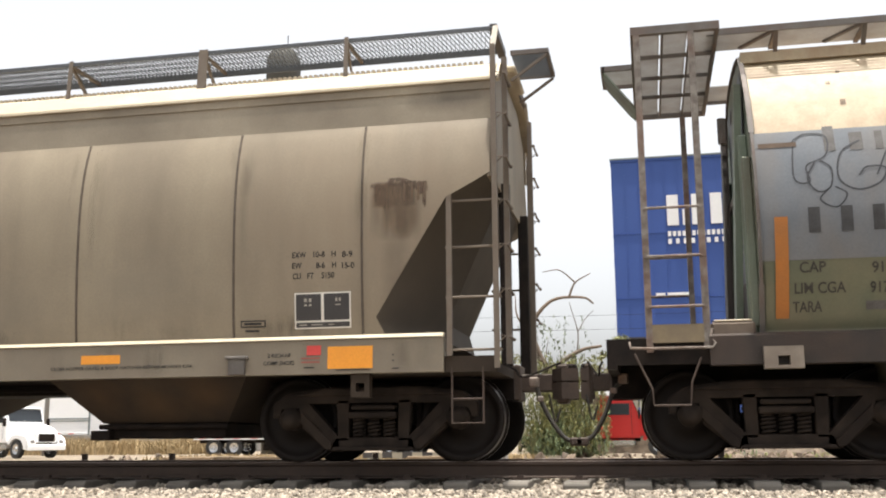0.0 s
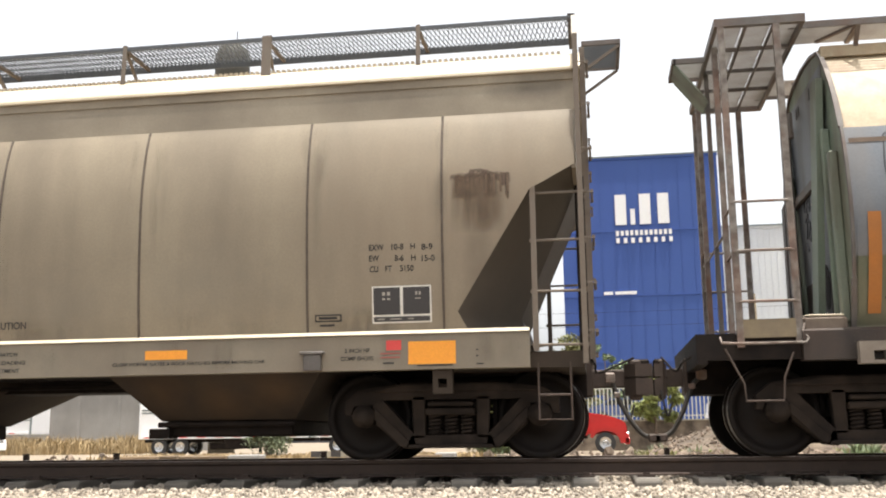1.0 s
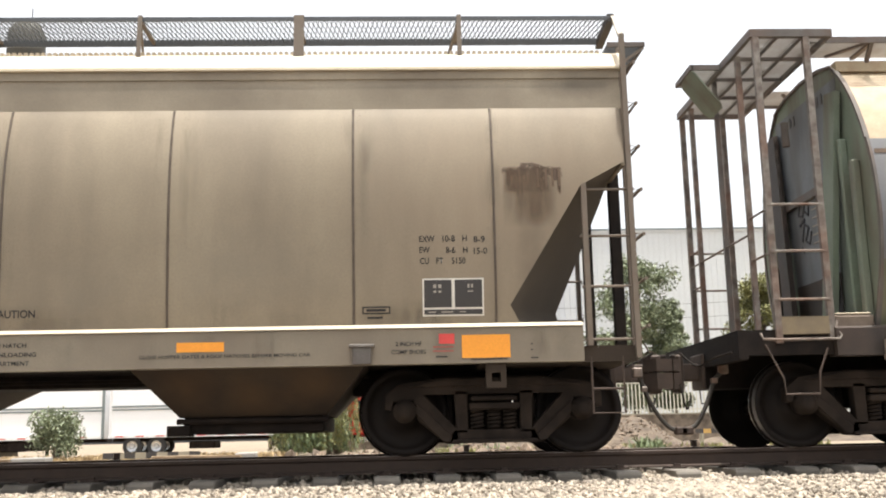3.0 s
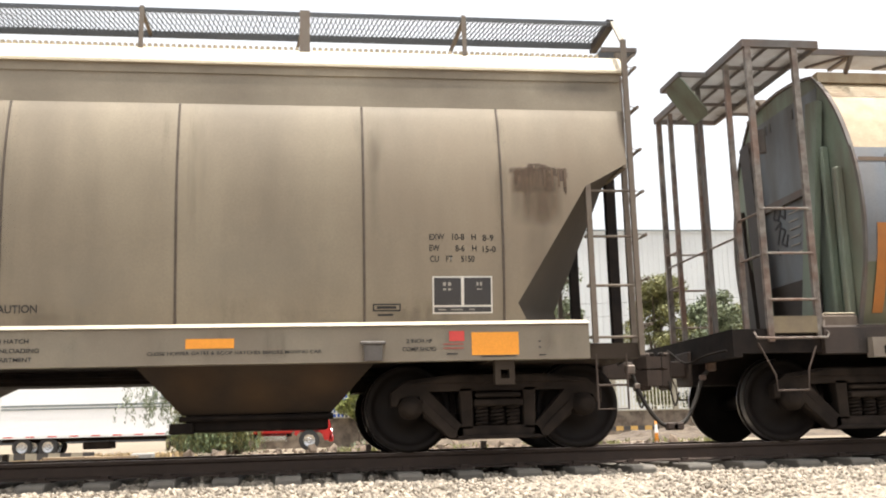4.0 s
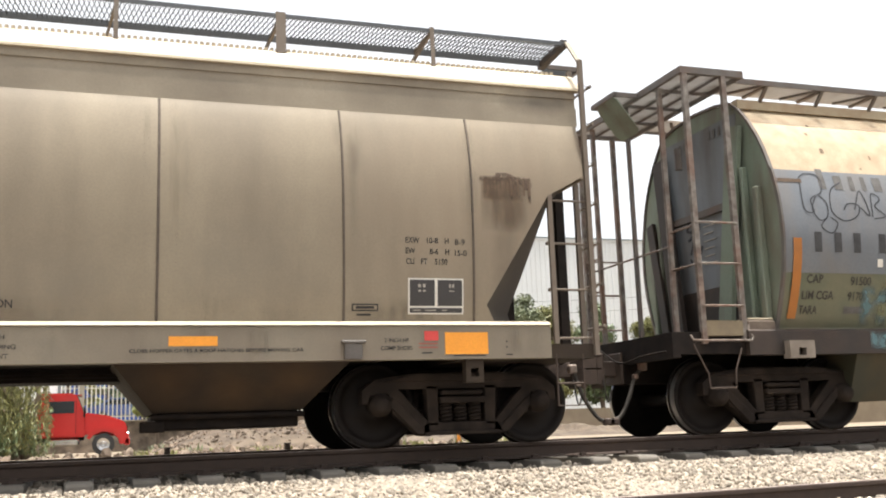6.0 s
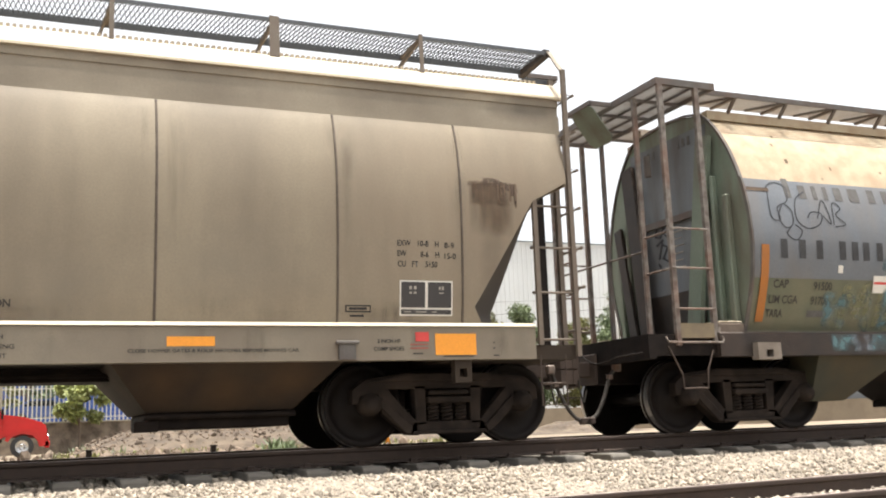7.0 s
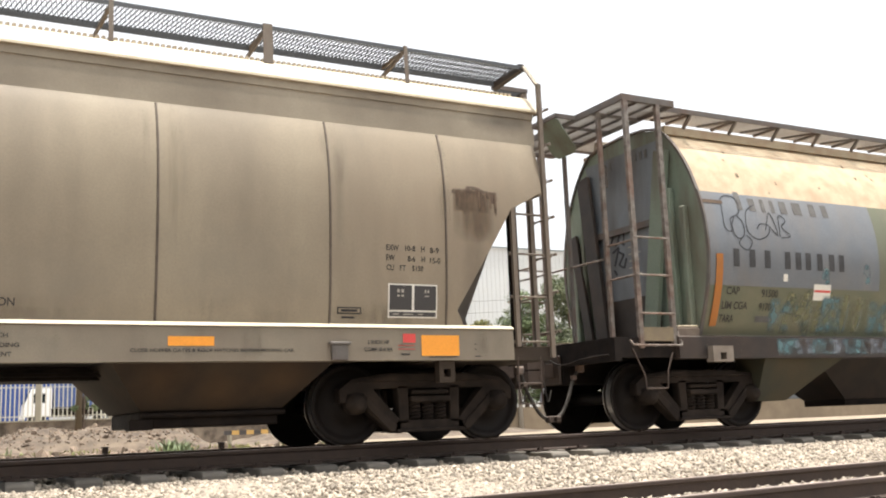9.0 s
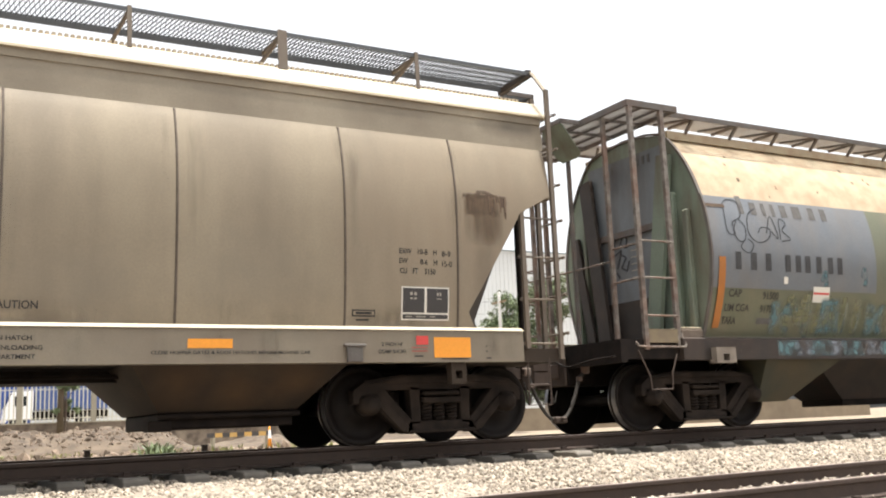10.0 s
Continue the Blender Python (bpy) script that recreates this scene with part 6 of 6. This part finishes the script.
def bush(x, y, h, w, mat, label, seed, leaves=5200):
    t = thing("bush", (x, y, YARD), label, "bush")
    rng = random.Random(seed)
    cs = [(rng.uniform(-w, w) * 0.62, rng.uniform(-w, w) * 0.5, h * rng.uniform(0.22, 0.84)) for i in range(16)]
    for c in cs[:6]:
        part("stem", tube(bmesh.new(), arc([(0, 0, 0), (c[0] * 0.4, c[1] * 0.4, c[2] * 0.6), c], 3), 0.025, 5), "bark", t)
    leaf_mesh("foliage", cs, [rng.uniform(0.2, 0.36) * h for c in cs], leaves, 0.075, mat, t, seed)


bush(spot(-18.35, 42), 42, 2.15, 1.2, "leaf_grey", "round grey-green bush on dry ground", 3)


def old_tree(x, y):
    """A pruned, weeping old tree: a leaning trunk, bare crooked boughs above, hanging foliage below."""
    t = thing("tree", (x, y, YARD), "crooked old tree with bare boughs and drooping foliage", "tree")
    limbs = [([(0, 0, 0), (0.25, 0, 1.2), (-0.1, 0, 2.4), (-0.9, 0.1, 3.3)], 0.26, 0.15),
             ([(0.5, 0.2, 0), (-0.5, 0.1, 1.6), (-1.5, 0, 2.9), (-0.9, 0, 4.0), (0.2, 0, 4.75), (1.2, 0, 4.95)], 0.20, 0.06),
             ([(0.2, 0, 0.3), (0.5, 0.1, 1.4), (0.9, 0.1, 2.6), (0.6, 0.2, 3.4)], 0.17, 0.08),
             ([(-0.9, 0.1, 3.3), (-1.6, 0, 4.6), (-1.9, 0, 6.0), (-1.0, 0, 7.1), (0.4, 0, 7.2), (0.9, 0, 6.9)], 0.14, 0.04),
             ([(-0.2, 0, 7.25), (0.1, 0, 7.9), (0.8, 0, 8.3)], 0.06, 0.02),
             ([(0.1, 0, 7.9), (-0.6, 0, 8.5), (-1.4, 0, 8.45)], 0.04, 0.015),
             ([(-1.9, 0, 5.4), (-2.6, 0, 6.4), (-2.7, 0.1, 7.4)], 0.07, 0.02),
             ([(0.1, 0, 4.7), (0.15, 0, 5.6), (-0.1, 0, 6.6), (-0.2, 0, 7.0)], 0.035, 0.01),
             ([(0.15, 0, 5.6), (0.5, 0, 6.2), (0.9, 0, 6.6)], 0.025, 0.01),
             ([(-1.4, 0, 3.0), (-1.35, 0, 4.4), (-1.2, 0, 5.4)], 0.03, 0.01)]
    for pts, a, b in limbs:
        c = arc(pts, 5)
        part("limb", tube(bmesh.new(), c, [a + (b - a) * k / (len(c) - 1) for k in range(len(c))], 7), "bark", t, smooth=True)
    # hanging strands of narrow leaves
    rng = np.random.default_rng(8)
    for name, count, (xa, xm, xb), (za, zb), drop, mat, seed in (("drooping_foliage", 720, (-2.7, -1.0, 1.7), (1.2, 4.7), (0.7, 2.2), "leaf_yellow", 1), ("low_foliage", 520, (-2.5, -0.9, 1.5), (0.5, 2.1), (0.3, 1.0), "leaf_green", 4), ("thin_foliage", 70, (-5.0, -3.2, -1.5), (2.2, 3.4), (0.4, 1.2), "leaf_grey", 2), ("high_foliage", 40, (-2.8, -1.5, 1.2), (4.0, 6.5), (0.3, 0.8), "leaf_grey", 3)):
        V = []
        for i in range(count):
            x, y, z = rng.triangular(xa, xm, xb), rng.normal(0, 0.7), rng.uniform(za, zb)
            length = min(rng.uniform(*drop), z - 0.1)
            sway = rng.normal(0, 0.12, 2)
            k = int(length * 17) + 2
            u = rng.random(k)
            c = np.stack((x + sway[0] * u + rng.normal(0, 0.045, k), y + sway[1] * u + rng.normal(0, 0.045, k), z - length * u), -1)
            d = np.stack((rng.normal(0, 0.45, k), rng.normal(0, 0.45, k), -np.ones(k)), -1)
            d /= np.linalg.norm(d, axis=1, keepdims=True)
            e = np.cross(d, rng.normal(0, 1, (k, 3)))
            e /= np.linalg.norm(e, axis=1, keepdims=True)
            s = rng.uniform(0.05, 0.12, (k, 1))
            V.append(np.stack((c - d * s, c + e * s * 0.28, c + d * s, c - e * s * 0.28), 1).reshape(-1, 3))
        V = np.concatenate(V)
        me = bpy.data.meshes.new(name)
        me.from_pydata(V.tolist(), [], np.arange(len(V)).reshape(-1, 4).tolist())
        me.materials.append(M[mat])
        new(name, me).parent = t
    for x0, x1, z0, z1 in ((-0.9, -3.4, 3.3, 3.1), (-1.6, -4.6, 3.0, 3.0), (0.4, 1.7, 3.2, 3.6), (-0.1, -2.2, 2.4, 3.4), (0.5, 1.5, 2.0, 2.4)):
        c = arc([(x0, 0, z0), ((x0 + x1) / 2, 0.1, max(z0, z1) + 0.35), (x1, 0.1, z1)], 5)
        part("branch", tube(bmesh.new(), c, [0.06 - 0.045 * k / (len(c) - 1) for k in range(len(c))], 6), "bark", t, smooth=True)
    return t


old_tree(spot(-4.0, 46), 46)
tree(spot(-7.2, 75), 75, 7.0, 2.4, "leaf_yellow", "sparse tree behind trailers", 51, YARD, 0.3, 1600, 0.17)
tree(spot(-3.6, 88), 88, 6.6, 2.6, "leaf_green", "green tree beside the blue warehouse", 52, YARD, 0.2, 2600, 0.18)


# ---- small things by the track ----
def rubble():
    """Stones strewn over the yard and the heap, joined."""
    rng = np.random.default_rng(12)
    ico = bmesh.new()
    bmesh.ops.create_icosphere(ico, subdivisions=1, radius=1.0)
    base = np.array([v.co[:] for v in ico.verts])
    faces = np.array([[v.index for v in f.verts] for f in ico.faces])
    ico.free()
    V, F = [], []
    for i in range(2300):
        az, y = (rng.uniform(-30, 22), rng.uniform(28, 50)) if i < 420 else (rng.uniform(1, 16), rng.uniform(34, 46)) if i < 700 else (rng.uniform(3, 15), rng.uniform(49.5, 59.5))
        r = rng.uniform(0.04, 0.13) if rng.random() < 0.9 else rng.uniform(0.13, 0.24)
        r *= 0.6 if i >= 700 else 1.0
        lift = heap_height(spot(az, y), y, *HEAP, 2.0) - 0.06 if i >= 700 else 0.0
        turn = np.array(Euler(rng.uniform(0, 6, 3)).to_matrix())
        p = base * rng.uniform(0.75, 1.25, (len(base), 1)) * (r * 1.5, r, r * 0.7) @ turn.T
        F.append(faces + len(base) * i)
        V.append(p + (spot(az, y), y, YARD + r * 0.3 + lift))
    me = bpy.data.meshes.new("rubble")
    me.from_pydata(np.concatenate(V).tolist(), [], np.concatenate(F).tolist())
    me.materials.append(M["rock"])
    return tagged(new("rubble", me), "scattered stones and rubble on dry earth", "rubble", kind="stuff")


rubble()


def timber_stack(x, y, n, label, seed, length=2.4, turn=0.0):
    t = thing("timber_stack", (x, y, YARD), label, "timber", "timber stacks by the track", turn=turn)
    rng = random.Random(seed)
    for i in range(n):
        layer, k = divmod(i, 4)
        bm = boxes((-length / 2, length / 2, -0.11, 0.11, 0, 0.14), bevel=0.012)
        ob = part("beam", bm, "timber", t)
        ob.matrix_basis = pose(rng.uniform(-0.25, 0.25), (k - 1.5) * 0.28, layer * 0.155, 0, 0, rng.uniform(-6, 6))


for az, y, n, turn in ((-25.6, 31, 6, 10), (-23.4, 32, 8, -15), (-21.6, 31, 7, 5), (-14.5, 30, 4, 0), (-12.2, 31, 6, 12), (-9.6, 30, 5, -8), (-5.8, 30, 4, 20)):
    timber_stack(spot(az, y), y, n, "loose stack of weathered timber beams", int(az * 7), 1.5, turn)


def stub_post(x, y, h, label="short dark marker post"):
    t = thing("marker_post", (x, y, YARD), label, "post", "marker posts along the track")
    part("post", boxes((-0.07, 0.07, -0.07, 0.07, 0, h), bevel=0.012), "black", t)
    part("cap", boxes((-0.085, 0.085, -0.085, 0.085, h, h + 0.03)), "black", t)


for az in (-30.8, -26.35, -15.3, 3.67, 10.1, 16.15):
    stub_post(spot(az, 27), 27, 0.42)


def striped_barrier(x, y, n, label, pale="yellow", rise=0.57):
    t = thing("barrier", (x, y, YARD), label, "barrier")
    for i in range(n):
        part("stripe", boxes((i * 0.34, (i + 1) * 0.34, -0.05, 0.05, rise, rise + 0.19)), pale if i % 2 else "panel", t)
    for i in (0.2, n * 0.34 - 0.3):
        part("foot", boxes((i, i + 0.1, -0.2, 0.2, 0, rise)), "plinth", t)


striped_barrier(spot(16.3, 45), 45, 9, "low yellow and black striped barrier")
striped_barrier(spot(-16.0, 33), 33, 9, "low pale kerb beam with dark dashes", "plinth", 0.2)


def traffic_cone(x, y):
    t = thing("traffic_cone", (x, y, YARD), "worn orange traffic cone with a white collar", "cone")
    bm = bmesh.new()
    bmesh.ops.create_cone(bm, cap_ends=True, segments=16, radius1=0.10, radius2=0.02, depth=1.1, matrix=Matrix.Translation((0, 0, 0.6)))
    part("cone", bm, "orange", t, smooth=True)
    bm = bmesh.new()
    bmesh.ops.create_cone(bm, cap_ends=False, segments=16, radius1=0.078, radius2=0.05, depth=0.36, matrix=Matrix.Translation((0, 0, 0.62)))
    part("collar", bm, "sign_white", t)
    part("base", boxes((-0.2, 0.2, -0.2, 0.2, 0, 0.05)), "black", t)


traffic_cone(spot(19.66, 42), 42)


def block(x, y, s, label):
    tagged(link_mesh("concrete_block", boxes((x - s, x + s, y - 0.3, y + 0.3, YARD, YARD + 0.34), bevel=0.03), "grey_wall"), label, "block")


block(spot(-19.5, 30), 30, 0.5, "pale concrete block on dry earth")
block(spot(-8.5, 31), 31, 0.3, "pale concrete block on dry earth")


def wires():
    for i, (z, dy) in enumerate(((9.0, 0), (8.2, 0.6))):
        t = thing("overhead_wire", (0, 62 + dy, z), "thin dark overhead wire", "wire")
        tagged(t, kind="structure")
        pts = [(x, 0, -1.2 * (1 - (x / 40) ** 2)) for x in np.linspace(-40, 40, 21)]
        part("cable", tube(bmesh.new(), pts, 0.009, 5), "black", t)
    for x in (-40, 40):
        t = thing("utility_pole", (x, 62, YARD), "round concrete utility pole", "pole")
        part("pole", tube(bmesh.new(), [(0, 0, 0), (0, 0, 10.2)], [0.17, 0.11], 12), "grey_wall", t, smooth=True)
        part("crossarm", boxes((-0.05, 0.05, -0.9, 0.9, 9.4, 9.52)), "timber", t)


def timber_pole(x, y):
    t = thing("wooden_pole", (x, y, YARD), "pale weathered wooden pole before a fence", "pole")
    part("pole", tube(bmesh.new(), [(0, 0, 0), (0.02, 0, 4.5), (0, 0, 9.0)], [0.19, 0.17, 0.15], 10), "pole", t, smooth=True)


timber_pole(spot(8.73, 60.8), 60.8)
wires()


def travel(t):
    """How far the train has rolled at t."""
    ts, xs = [r[0] for r in TRAVEL], [r[1] for r in TRAVEL]
    p = np.polyfit(ts, xs, 4)
    return float(np.polyval(p, t))


def motions():
    times = [i * 0.25 for i in range(int(SECONDS / 0.25) + 1)]
    walk(hopper, [(t, pose(SPAN(H_MID) + travel(t), YC, 0)) for t in times])
    walk(tank, [(t, pose(SPAN(F_MID) + travel(t), YC, 0)) for t in times])
    for ax, x in WHEELSETS:
        walk(ax, [(t, pose(x, 0, WHEEL_R, 0, math.degrees(travel(t) / WHEEL_R), 0)) for t in times])


motions()
